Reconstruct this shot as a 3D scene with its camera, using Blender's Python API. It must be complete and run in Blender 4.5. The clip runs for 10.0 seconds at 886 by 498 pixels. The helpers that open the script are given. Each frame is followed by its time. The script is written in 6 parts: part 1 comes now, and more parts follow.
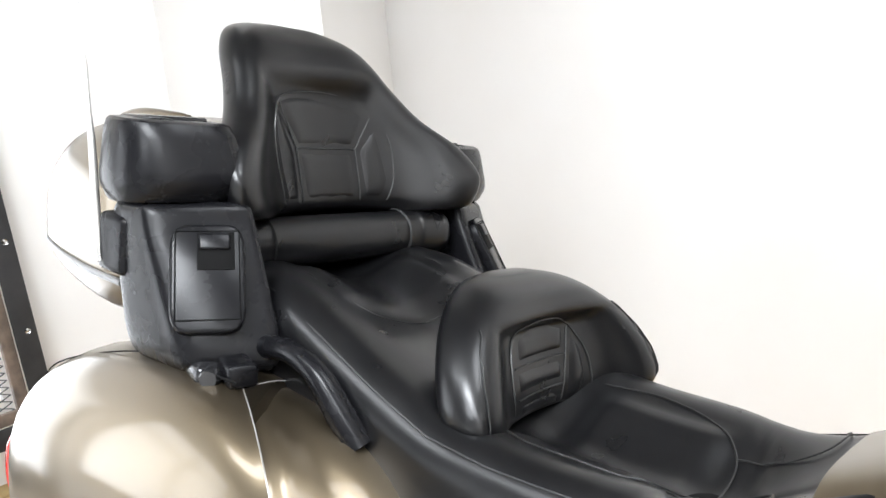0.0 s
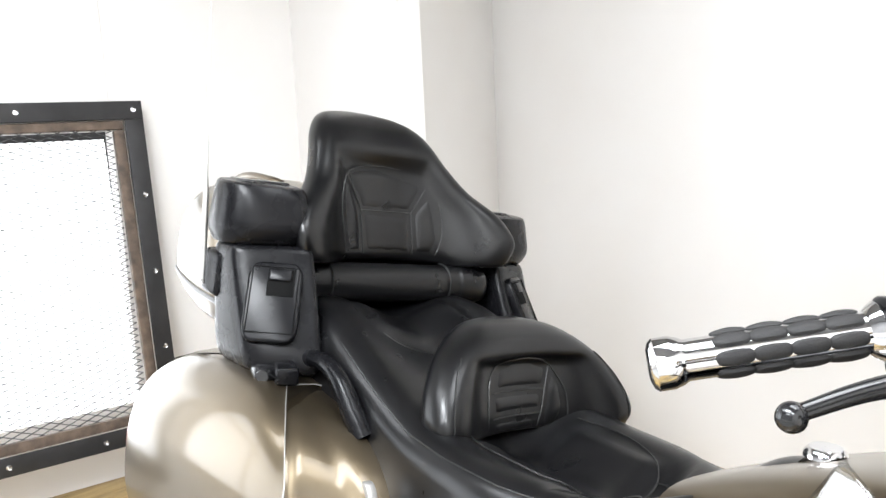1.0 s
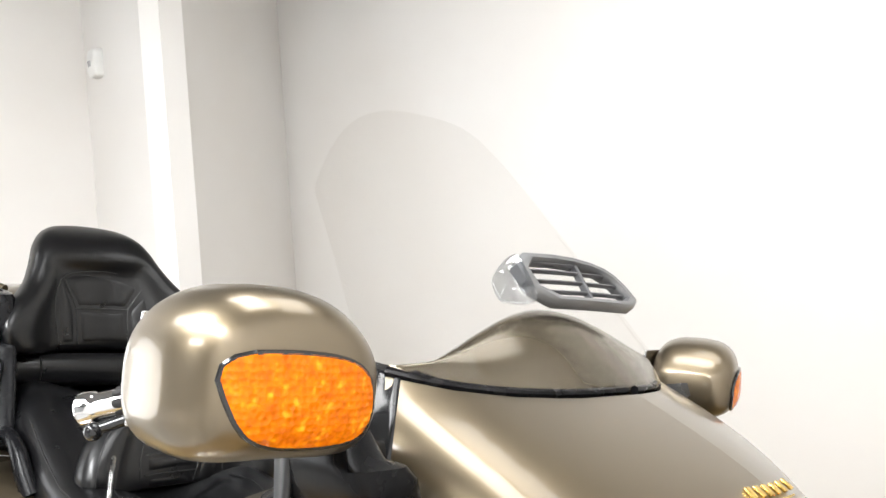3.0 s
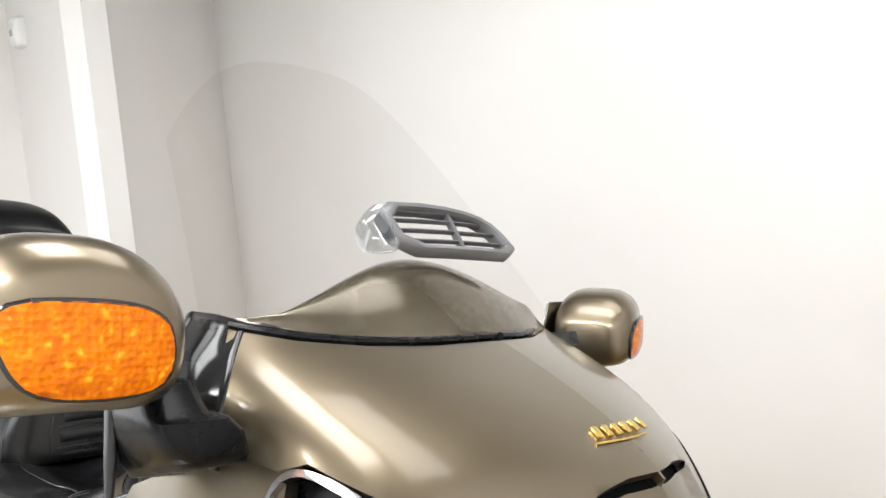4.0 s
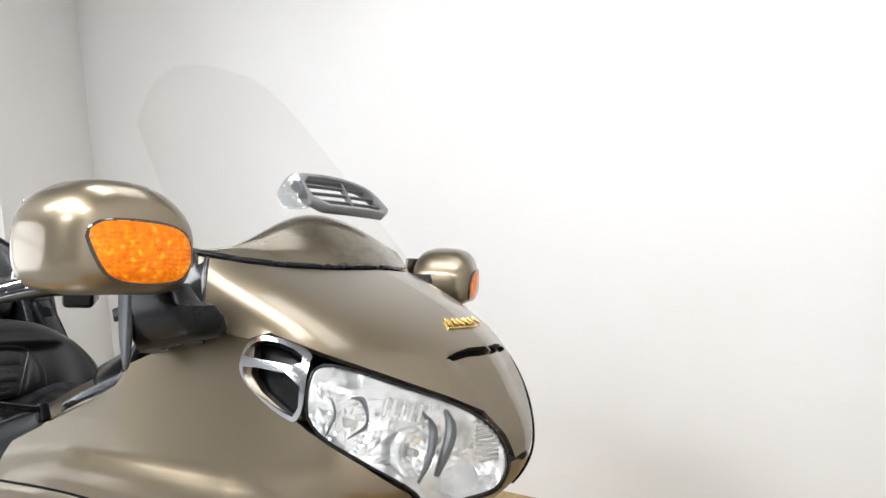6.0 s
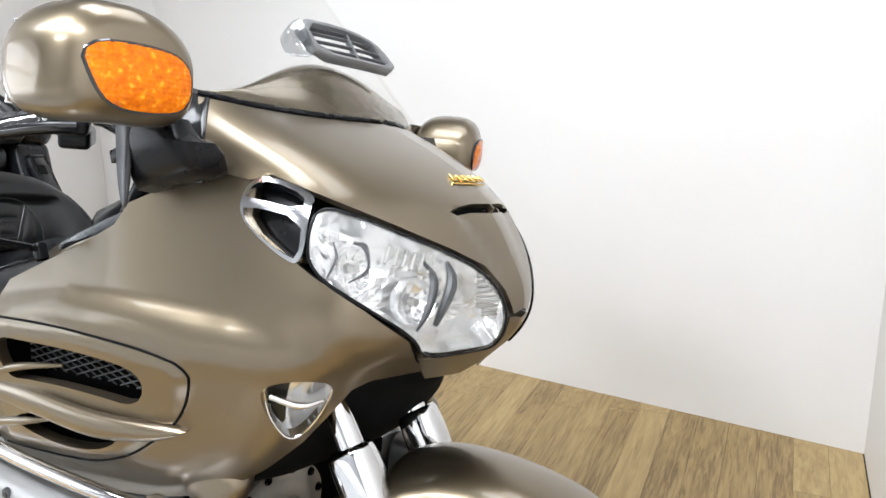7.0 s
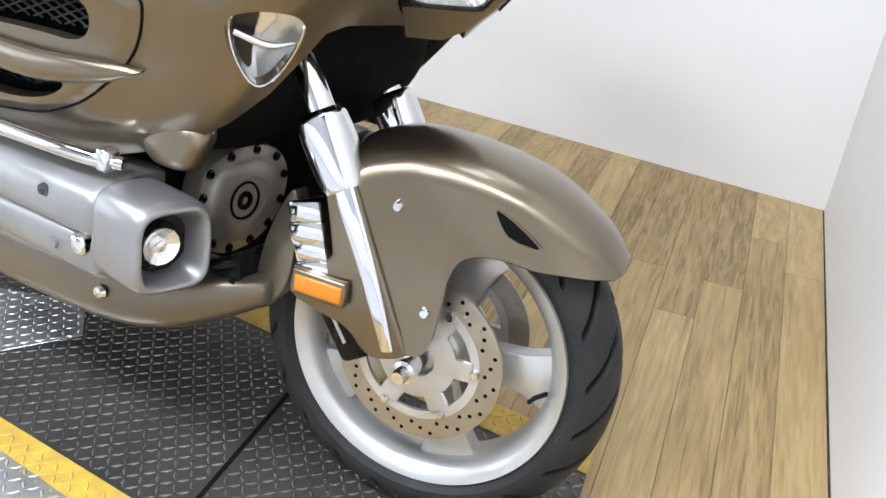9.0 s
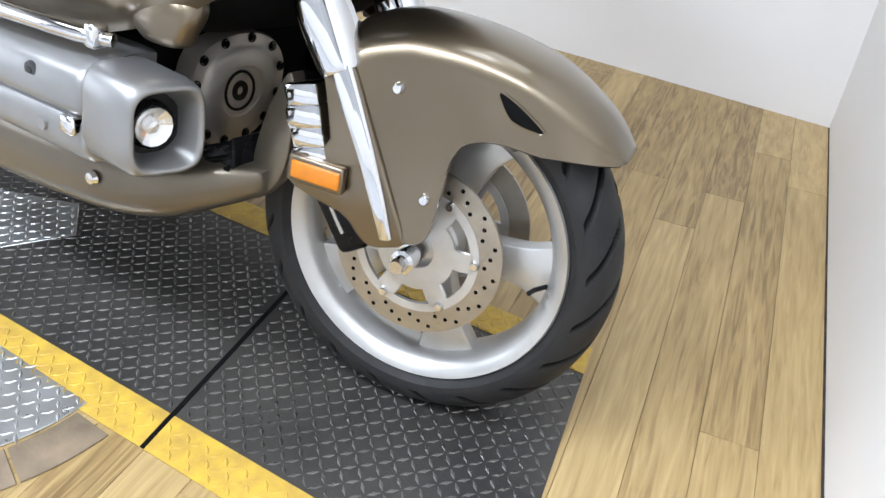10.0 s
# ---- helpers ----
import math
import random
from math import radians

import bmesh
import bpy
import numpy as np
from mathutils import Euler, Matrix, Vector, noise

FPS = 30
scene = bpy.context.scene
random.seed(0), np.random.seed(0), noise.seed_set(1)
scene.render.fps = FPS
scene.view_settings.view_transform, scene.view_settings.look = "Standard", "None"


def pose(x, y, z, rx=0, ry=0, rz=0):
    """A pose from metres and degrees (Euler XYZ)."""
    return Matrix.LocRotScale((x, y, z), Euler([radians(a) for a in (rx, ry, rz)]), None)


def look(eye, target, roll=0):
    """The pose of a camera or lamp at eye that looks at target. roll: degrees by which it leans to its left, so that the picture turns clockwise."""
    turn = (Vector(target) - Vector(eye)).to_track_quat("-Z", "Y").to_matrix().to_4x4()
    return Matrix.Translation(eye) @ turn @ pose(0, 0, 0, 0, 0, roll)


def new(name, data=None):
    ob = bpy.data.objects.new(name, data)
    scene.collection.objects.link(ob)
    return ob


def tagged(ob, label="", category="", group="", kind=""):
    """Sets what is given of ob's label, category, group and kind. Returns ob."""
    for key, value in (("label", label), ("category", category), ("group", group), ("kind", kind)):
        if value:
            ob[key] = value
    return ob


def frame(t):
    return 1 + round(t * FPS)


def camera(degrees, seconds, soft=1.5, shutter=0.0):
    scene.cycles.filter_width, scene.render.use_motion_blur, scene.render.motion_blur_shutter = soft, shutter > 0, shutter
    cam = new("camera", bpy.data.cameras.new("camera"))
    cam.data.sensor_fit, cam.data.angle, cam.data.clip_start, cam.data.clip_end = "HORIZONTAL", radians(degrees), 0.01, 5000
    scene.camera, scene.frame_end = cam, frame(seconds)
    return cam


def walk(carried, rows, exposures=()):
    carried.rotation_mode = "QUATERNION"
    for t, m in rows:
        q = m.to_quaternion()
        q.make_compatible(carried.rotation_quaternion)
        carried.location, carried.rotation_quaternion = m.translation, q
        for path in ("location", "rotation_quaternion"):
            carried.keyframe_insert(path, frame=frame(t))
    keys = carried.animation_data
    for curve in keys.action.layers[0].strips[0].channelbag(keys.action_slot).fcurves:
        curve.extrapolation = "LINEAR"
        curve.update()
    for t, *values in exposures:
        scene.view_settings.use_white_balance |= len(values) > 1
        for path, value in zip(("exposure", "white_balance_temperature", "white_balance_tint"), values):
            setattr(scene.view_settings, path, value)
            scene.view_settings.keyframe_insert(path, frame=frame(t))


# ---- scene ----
cam = camera(58.2, 10.0)
PATH = [
    (0, (0.412, 0.843, 1.327), (-0.93, 2.245, 0.842), -5.2),
    (0.5, (0.564, 0.752, 1.387), (-0.996, 1.966, 1.085), -5.4),
    (1, (0.819, 0.791, 1.358), (-0.779, 1.955, 1.054), -2.7),
    (1.5, (1.048, 0.721, 1.334), (-0.462, 2.022, 1.163), -6.0),
    (2, (1.261, 0.632, 1.357), (-0.099, 2.085, 1.154), -3.2),
    (2.5, (1.421, 0.767, 1.377), (-0.001, 2.161, 1.19), -3.4),
    (3, (1.521, 0.96, 1.388), (0.068, 2.33, 1.29), -3.4),
    (3.2, (1.587, 1.025, 1.403), (0.128, 2.386, 1.264), -4.6),
    (4.3, (1.609, 1.07, 1.34), (0.251, 2.525, 1.144), -3.8),
    (4.5, (1.625, 1.043, 1.341), (0.329, 2.555, 1.162), -1.9),
    (5, (1.707, 0.888, 1.339), (0.55, 2.509, 1.156), -4.0),
    (5.2, (1.751, 0.816, 1.345), (0.646, 2.476, 1.187), -3.7),
    (6.3, (1.823, 0.69, 1.325), (0.734, 2.346, 1.054), -2.9),
    (6.5, (1.811, 0.687, 1.306), (0.732, 2.341, 0.991), -1.6),
    (7, (1.802, 0.699, 1.275), (0.734, 2.318, 0.786), -0.9),
    (7.5, (1.778, 0.709, 1.241), (0.711, 2.272, 0.592), 1.4),
    (8, (1.756, 0.728, 1.18), (0.746, 2.264, 0.392), 0.8),
    (8.5, (1.758, 0.726, 1.145), (0.81, 2.264, 0.288), 1.9),
    (9, (1.772, 0.707, 1.086), (0.9, 2.21, 0.096), 4.4),
    (9.5, (1.774, 0.693, 1.025), (0.961, 2.155, -0.071), 6.2),
    (10, (1.781, 0.694, 1.014), (0.97, 2.134, -0.113), 5.5),
]
EXPOSURES = [(0, 0.50, 6250, 10), (1, 0.42, 6300, 10), (2, 0.32, 6450, 10), (3, 0.22, 6550, 10), (4.5, 0.03, 6450, 10), (6.5, 0.10, 6200, 10), (8.5, 0.15, 5900, 10), (10, 0.06, 5750, 10)]
walk(cam, [(t, look(eye, target, roll)) for t, eye, target, roll in PATH], EXPOSURES)

# ---- world and lights ----
world = bpy.data.worlds.new("world")
scene.world = world
world.use_nodes = True
world.node_tree.nodes["Background"].inputs[0].default_value = (1.0, 0.99, 0.97, 1)
world.node_tree.nodes["Background"].inputs[1].default_value = 0.04


def area_lamp(name, m, sx, sy, watts, colour):
    data = bpy.data.lights.new(name, "AREA")
    data.shape, data.size, data.size_y, data.energy, data.color = "RECTANGLE", sx, sy, watts, colour
    ob = new(name, data)
    ob.matrix_world = m
    return ob


LAMPS = [(-1.1, 0.25, 11), (0.2, 0.15, 92), (1.5, 0.0, 40), (0.7, 1.7, 17), (1.0, 2.4, 5), (0.6, -1.2, 34)]
for lx, ly, watts in LAMPS:
    area_lamp("ceiling_panel_light", pose(lx, ly, 2.93), 1.2, 0.56, watts, (0.965, 0.985, 1.0))
SHOP_WINDOWS = [(-0.75, 2.0, 0.45, 2.25)]
for wy, ww, wz0, wz1 in SHOP_WINDOWS:
    area_lamp("shop_window_daylight", pose(-2.40, wy, (wz0 + wz1) / 2, 0, -90, 0), wz1 - wz0 - 0.1, ww - 0.1, 14, (0.90, 0.95, 1.0))
area_lamp("window_daylight", pose(-2.38, 1.1, 0.85, 0, -90, 0), 1.2, 1.1, 7, (0.93, 0.97, 1.0))

# ---- helpers of this scene ----
CUBE8 = ((-1, -1, -1), (1, -1, -1), (1, 1, -1), (-1, 1, -1), (-1, -1, 1), (1, -1, 1), (1, 1, 1), (-1, 1, 1))


def mesh_of(name, bm, mat, smooth=True):
    bmesh.ops.recalc_face_normals(bm, faces=bm.faces[:])
    me = bpy.data.meshes.new(name)
    bm.to_mesh(me)
    bm.free()
    if mat:
        me.materials.append(mat)
    if smooth:
        me.shade_smooth()
    return me


def part(name, bm, mat, parent=None, label="", smooth=True, sharp=40):
    """One bmesh as one mesh object, under a thing or a part."""
    me = mesh_of(name, bm, mat, smooth)
    if smooth and sharp:
        me.set_sharp_from_angle(angle=radians(sharp))
    ob = new(name, me)
    if parent:
        ob.parent = parent
    if label:
        tagged(ob, label)
    return ob


def empty(name, m, label, category, **tags):
    ob = new(name)
    ob.empty_display_size = 0.05
    ob.matrix_world = m
    return tagged(ob, label, category, **tags)


def spline(pts, n):
    """n + 1 places along a smooth curve through pts."""
    p = np.array(pts, float)
    k = len(p) - 1
    out = []
    for i in range(n + 1):
        u = i / n * k
        j = min(int(u), k - 1)
        t = u - j
        a, b = p[j], p[j + 1]
        z = p[j - 1] if j else 2 * a - b
        c = p[j + 2] if j + 2 <= k else 2 * b - a
        out.append(0.5 * (2 * a + (b - z) * t + (2 * z - 5 * a + 4 * b - c) * t * t + (3 * a - z - 3 * b + c) * t ** 3))
    return np.array(out)


def grid_mesh(rows, close=False, caps=False):
    """A mesh through rows of places; close joins each row into a ring."""
    bm = bmesh.new()
    vs = [[bm.verts.new(Vector(p)) for p in row] for row in rows]
    m = len(vs[0])
    for a, b in zip(vs, vs[1:]):
        for j in range(m if close else m - 1):
            bm.faces.new((a[j], a[(j + 1) % m], b[(j + 1) % m], b[j]))
    if caps:
        bm.faces.new(vs[0][::-1])
        bm.faces.new(vs[-1])
    bmesh.ops.remove_doubles(bm, verts=bm.verts[:], dist=1e-5)
    return bm


def thick(ob, t, offset=-1.0):
    mod = ob.modifiers.new("thickness", "SOLIDIFY")
    mod.thickness, mod.offset = t, offset
    return ob


def box(sx, sy, sz, m=None, bevel=0.0, seg=3, bm=None):
    """A box of that size with rounded edges, at the pose m."""
    b = bmesh.new()
    vs = [b.verts.new((x * sx / 2, y * sy / 2, z * sz / 2)) for x, y, z in CUBE8]
    for q in ((0, 3, 2, 1), (4, 5, 6, 7), (0, 1, 5, 4), (1, 2, 6, 5), (2, 3, 7, 6), (3, 0, 4, 7)):
        b.faces.new([vs[i] for i in q])
    if bevel:
        bmesh.ops.bevel(b, geom=b.edges[:], offset=bevel, segments=seg, affect="EDGES", profile=0.5)
    return into(b, bm, m)


def into(b, bm=None, m=None):
    if m is not None:
        bmesh.ops.transform(b, matrix=m, verts=b.verts[:])
    if bm is None:
        return b
    me = bpy.data.meshes.new("t")
    b.to_mesh(me)
    b.free()
    bm.from_mesh(me)
    bpy.data.meshes.remove(me)
    return bm


def tube(pts, r, n=12, steps=0, bm=None, caps=True):
    """A round bar along pts; r is one radius or one for each place."""
    p = spline(pts, steps) if steps else np.array(pts, float)
    rr = [float(r)] * len(p) if np.isscalar(r) else [float(q) for q in np.interp(np.linspace(0, 1, len(p)), np.linspace(0, 1, len(r)), r)]
    rows = []
    side = None
    for i in range(len(p)):
        d = Vector(p[min(i + 1, len(p) - 1)] - p[max(i - 1, 0)]).normalized()
        if side is None:
            side = d.orthogonal().normalized()
        side = (side - d * side.dot(d)).normalized()
        up = d.cross(side)
        rows.append([Vector(p[i]) + rr[i] * (math.cos(a) * side + math.sin(a) * up) for a in np.linspace(0, 2 * math.pi, n, endpoint=False)])
    return into(grid_mesh(rows, True, caps), bm)


def prism(poly, h, m=None, bevel=0.0, seg=2, bm=None):
    """A flat outline given height h, standing on its own xy plane, at the pose m."""
    b = bmesh.new()
    f = b.faces.new([b.verts.new((x, y, 0)) for x, y in poly])
    ext = bmesh.ops.extrude_face_region(b, geom=[f])
    bmesh.ops.translate(b, vec=(0, 0, h), verts=[v for v in ext["geom"] if isinstance(v, bmesh.types.BMVert)])
    if bevel:
        bmesh.ops.bevel(b, geom=b.edges[:], offset=bevel, segments=seg, affect="EDGES", profile=0.5, clamp_overlap=True)
    return into(b, bm, m)


def lathe(profile, n=48, m=None, bm=None, close=False):
    """A turned body about the y axis; profile: rows of (y, radius)."""
    rows = [[(r * math.cos(a), y, r * math.sin(a)) for a in np.linspace(0, 2 * math.pi, n, endpoint=False)] for y, r in profile]
    if close:
        rows.append(rows[0])
    return into(grid_mesh(rows, True), bm, m)


def superring(n, px, py):
    """Places round a soft rectangle of half size 1."""
    out = []
    for a in np.linspace(0, 2 * math.pi, n, endpoint=False):
        c, s = math.cos(a), math.sin(a)
        out.append((math.copysign(abs(c) ** px, c), math.copysign(abs(s) ** py, s)))
    return out


def blob(rows, axis="x", n=40, soft=0.6, steps=40):
    """A soft body along an axis. rows: (place, centre 1, centre 2, half 1, half 2)."""
    out = []
    for t, c1, c2, h1, h2 in spline(rows, steps):
        h1, h2 = max(h1, 1e-4), max(h2, 1e-4)
        ring = []
        for a, b in superring(n, soft, soft):
            q = (t, c1 + a * h1, c2 + b * h2)
            ring.append(q if axis == "x" else (q[1], q[0], q[2]) if axis == "y" else (q[1], q[2], q[0]))
        out.append(ring)
    return grid_mesh(out, True, True)


XZ = Matrix(((1, 0, 0, 0), (0, 0, -1, 0), (0, 1, 0, 0), (0, 0, 0, 1)))  # an outline in x, z; its height runs to -y
YZ = Matrix(((0, 0, 1, 0), (1, 0, 0, 0), (0, 1, 0, 0), (0, 0, 0, 1)))  # an outline in y, z; its height runs to +x
FLIP = Matrix.Diagonal((1, -1, 1, 1))


# ---- materials ----
def material(name, base, rough=0.5, metal=0.0, coat=0.0, vary=0.0, scale=8.0, bump=0.0, bump_scale=200.0, rough_vary=0.0, tint=None, spec=None):
    """A plain-bodied material with variation at two scales and fine relief."""
    mat = bpy.data.materials.new(name)
    mat.use_nodes = True
    nt = mat.node_tree
    p = nt.nodes["Principled BSDF"]
    p.inputs["Base Color"].default_value = (*base, 1)
    p.inputs["Roughness"].default_value = rough
    p.inputs["Metallic"].default_value = metal
    p.inputs["Coat Weight"].default_value = coat
    p.inputs["Coat Roughness"].default_value = 0.10
    if spec is not None:
        p.inputs["Specular IOR Level"].default_value = spec
    co = nt.nodes.new("ShaderNodeTexCoord")

    def cloud(s, detail=4.0):
        n = nt.nodes.new("ShaderNodeTexNoise")
        n.inputs["Scale"].default_value, n.inputs["Detail"].default_value = s, detail
        nt.links.new(co.outputs["Object"], n.inputs["Vector"])
        return n
    if vary:
        mix = nt.nodes.new("ShaderNodeMixRGB")
        ramp = nt.nodes.new("ShaderNodeMapRange")
        ramp.inputs[1].default_value, ramp.inputs[2].default_value = 0.3, 0.7
        nt.links.new(cloud(scale).outputs["Fac"], ramp.inputs[0])
        nt.links.new(ramp.outputs[0], mix.inputs[0])
        mix.inputs[1].default_value = (*base, 1)
        mix.inputs[2].default_value = (*(tint or [c * (1 - vary) for c in base]), 1)
        nt.links.new(mix.outputs[0], p.inputs["Base Color"])
    if rough_vary:
        rr = nt.nodes.new("ShaderNodeMapRange")
        rr.inputs[1].default_value, rr.inputs[2].default_value = 0.3, 0.7
        rr.inputs[3].default_value, rr.inputs[4].default_value = rough - rough_vary, rough + rough_vary
        nt.links.new(cloud(scale * 2.3).outputs["Fac"], rr.inputs[0])
        nt.links.new(rr.outputs[0], p.inputs["Roughness"])
    if bump:
        b = nt.nodes.new("ShaderNodeBump")
        b.inputs["Strength"].default_value = bump
        b.inputs["Distance"].default_value = 0.002
        nt.links.new(cloud(bump_scale, 2.0).outputs["Fac"], b.inputs["Height"])
        nt.links.new(b.outputs[0], p.inputs["Normal"])
    return mat


def glow(name, colour, strength):
    mat = bpy.data.materials.new(name)
    mat.use_nodes = True
    p = mat.node_tree.nodes["Principled BSDF"]
    p.inputs["Base Color"].default_value = (*colour, 1)
    p.inputs["Emission Color"].default_value = (*colour, 1)
    p.inputs["Emission Strength"].default_value = strength
    return mat


def thin_clear(name, tint, gloss):
    """Thin clear plastic: straight through, with a faint gloss."""
    mat = bpy.data.materials.new(name)
    mat.use_nodes = True
    nt = mat.node_tree
    nt.nodes.remove(nt.nodes["Principled BSDF"])
    mix, tr, gl = (nt.nodes.new("ShaderNode" + n) for n in ("MixShader", "BsdfTransparent", "BsdfGlossy"))
    tr.inputs[0].default_value = (*tint, 1)
    gl.inputs["Roughness"].default_value = 0.03
    mix.inputs[0].default_value = gloss
    nt.links.new(tr.outputs[0], mix.inputs[1])
    nt.links.new(gl.outputs[0], mix.inputs[2])
    nt.links.new(mix.outputs[0], nt.nodes["Material Output"].inputs[0])
    return mat


PAINT = material("bronze_metallic_paint", (0.184, 0.147, 0.097), 0.34, 0.93, 0.70, 0.05, 2.0, 0.0, 900.0, 0.02)
PAINT_DULL = material("dull_bronze_paint", (0.17, 0.145, 0.108), 0.36, 0.75, 0.3, 0.10, 5.0, 0.02, 600.0, 0.04)
VENT_CHROME = material("satin_chrome", (0.50, 0.50, 0.51), 0.14, 1.0, 0.0, 0.06, 20.0)
VENT_GREY = material("vent_frame_grey", (0.22, 0.22, 0.225), 0.32, 0.4, 0.0, 0.1, 12.0)
SILVER = material("silver_painted_alloy", (0.56, 0.55, 0.53), 0.34, 0.7, 0.0, 0.18, 7.0, 0.08, 500.0, 0.08)
ENGINE_SILVER = material("silver_engine_paint", (0.33, 0.326, 0.32), 0.38, 0.75, 0.0, 0.15, 7.0, 0.04, 500.0, 0.06)
CAST = material("cast_aluminium", (0.62, 0.61, 0.59), 0.38, 0.7, 0.0, 0.25, 14.0, 0.12, 350.0, 0.1)
ENGINE_COVER = material("brown_engine_cover", (0.50, 0.46, 0.40), 0.42, 0.6, 0.0, 0.25, 12.0, 0.1, 300.0, 0.08)
CHROME = material("chrome", (0.72, 0.72, 0.73), 0.06, 1.0, 0.0, 0.04, 20.0)
LEATHER = material("black_leather", (0.0035, 0.0035, 0.004), 0.30, 0.0, 0.06, 0.2, 6.0, 0.012, 900.0, 0.03, None, 0.42)
STITCH = material("leather_piping", (0.014, 0.014, 0.014), 0.32, 0.0, 0.0, 0.2, 60.0)
BLACK = material("black_plastic", (0.006, 0.006, 0.007), 0.27, 0.0, 0.0, 0.2, 8.0, 0.0, 500.0, 0.03, None, 0.17)
SATIN = material("satin_dark_grey", (0.035, 0.036, 0.04), 0.38, 0.0, 0.0, 0.1, 10.0)
BLACK_GLOSS = material("gloss_black_plastic", (0.012, 0.012, 0.013), 0.14, 0.0, 0.15, 0.2, 12.0)
# near-black, hardly glossy: shade of gaps and hollows as colour; also seams, small fittings
DARK = material("dark_cavity_shade", (0.004, 0.004, 0.004), 0.8, 0.0, 0.0, 0.3, 9.0, spec=0.1)
RUBBER = material("tyre_rubber", (0.015, 0.015, 0.016), 0.60, 0.0, 0.0, 0.3, 11.0, 0.2, 400.0, 0.08, (0.024, 0.023, 0.022), 0.3)
DISC = material("brake_disc_steel", (0.46, 0.42, 0.36), 0.35, 0.95, 0.0, 0.2, 30.0, 0.1, 700.0, 0.08)


def amber_material():
    """Orange lens plastic over a faceted bed: deep orange with small yellow cells."""
    mat = material("amber_lens", (0.85, 0.16, 0.0), 0.16, 0.0, 0.0, spec=0.22)
    nt = mat.node_tree
    p = nt.nodes["Principled BSDF"]
    co, vo, ramp, bump = (nt.nodes.new("ShaderNode" + n) for n in ("TexCoord", "TexVoronoi", "ValToRGB", "Bump"))
    vo.inputs["Scale"].default_value = 170.0
    vo.feature = "SMOOTH_F1"
    vo.inputs["Smoothness"].default_value = 0.22
    vo.inputs["Randomness"].default_value = 0.55
    nt.links.new(co.outputs["Object"], vo.inputs["Vector"])
    e = ramp.color_ramp.elements
    e[0].position, e[0].color = 0.30, (0.68, 0.135, 0.0, 1)
    e[1].position, e[1].color = 0.76, (0.98, 0.42, 0.015, 1)
    mid = e.new(0.62)
    mid.color = (0.84, 0.21, 0.0, 1)
    cells = nt.nodes.new("ShaderNodeTexNoise")
    cells.inputs["Scale"].default_value, cells.inputs["Detail"].default_value = 115.0, 1.0
    nt.links.new(co.outputs["Object"], cells.inputs["Vector"])
    nt.links.new(cells.outputs["Fac"], ramp.inputs[0])
    nt.links.new(ramp.outputs[0], p.inputs["Base Color"])
    bump.inputs["Strength"].default_value, bump.inputs["Distance"].default_value = 0.7, 0.004
    nt.links.new(vo.outputs["Distance"], bump.inputs["Height"])
    nt.links.new(bump.outputs[0], p.inputs["Normal"])
    return mat


AMBER = amber_material()
AMBER_PLAIN = material("plain_amber_plastic", (0.60, 0.20, 0.010), 0.22, 0.0, 0.0, 0.15, 90.0, 0.1, 300.0)
CLEAR = thin_clear("clear_windshield", (0.974, 0.971, 0.966), 0.002)
CHEEK = thin_clear("clear_cheek", (0.80, 0.81, 0.82), 0.12)
DEFLECT = thin_clear("clear_deflector", (0.93, 0.94, 0.95), 0.22)
MESH_GREY = material("grey_vent_mesh", (0.06, 0.06, 0.06), 0.3, 0.7, 0.0, 0.3, 30.0)
LENS = thin_clear("headlight_lens", (0.98, 0.98, 0.98), 0.05)
HOOD = material("smoky_bronze_plastic", (0.115, 0.095, 0.065), 0.20, 0.55, 0.5, 0.1, 9.0)
GOLD = material("gold_emblem", (0.75, 0.52, 0.16), 0.25, 1.0)
WALL = material("white_wall_paint", (0.80, 0.785, 0.765), 0.55, 0.0, 0.0, 0.05, 1.3, 0.08, 120.0, 0.06, (0.76, 0.735, 0.705))
CEIL = material("grey_ceiling", (0.22, 0.22, 0.22), 0.8, 0.0, 0.0, 0.05, 3.0)
PLATE = material("black_tread_plate", (0.030, 0.029, 0.028), 0.44, 0.35, 0.0, 0.5, 3.2, 0.25, 260.0, 0.1, (0.075, 0.069, 0.060))
PLATE_STUD = material("worn_tread", (0.21, 0.20, 0.185), 0.30, 0.7, 0.0, 0.6, 5.0, 0.2, 400.0, 0.1)
YELLOW = material("yellow_safety_paint", (0.60, 0.40, 0.045), 0.5, 0.0, 0.0, 0.25, 26.0, 0.2, 300.0, 0.08, (0.42, 0.27, 0.05))
ALU_PLATE = material("aluminium_tread_plate", (0.62, 0.62, 0.61), 0.34, 0.85, 0.0, 0.15, 10.0, 0.1, 300.0, 0.08)
FRAME_STEEL = material("black_steel_frame", (0.035, 0.034, 0.035), 0.5, 0.3, 0.0, 0.4, 10.0, 0.2, 200.0, 0.1)
# grey of the unseen upper south wall, chosen to dim its reflections
REAR_HIGH = material("unseen_upper_wall_grey", (0.36, 0.36, 0.36), 0.7, 0.0, 0.0, 0.2, 1.5, 0.1, 60.0)
REFLECT = material("bright_reflector", (0.90, 0.90, 0.90), 0.16, 0.75, 0.0, 0.12, 30.0, 1.0, 38.0)
BOARD = material("old_floor_board", (0.24, 0.18, 0.115), 0.6, 0.0, 0.0, 0.45, 14.0, 0.3, 150.0, 0.1)
RUST = material("rusty_wood_rail", (0.16, 0.115, 0.085), 0.75, 0.0, 0.0, 0.5, 22.0, 0.4, 120.0, 0.1, (0.06, 0.045, 0.035))
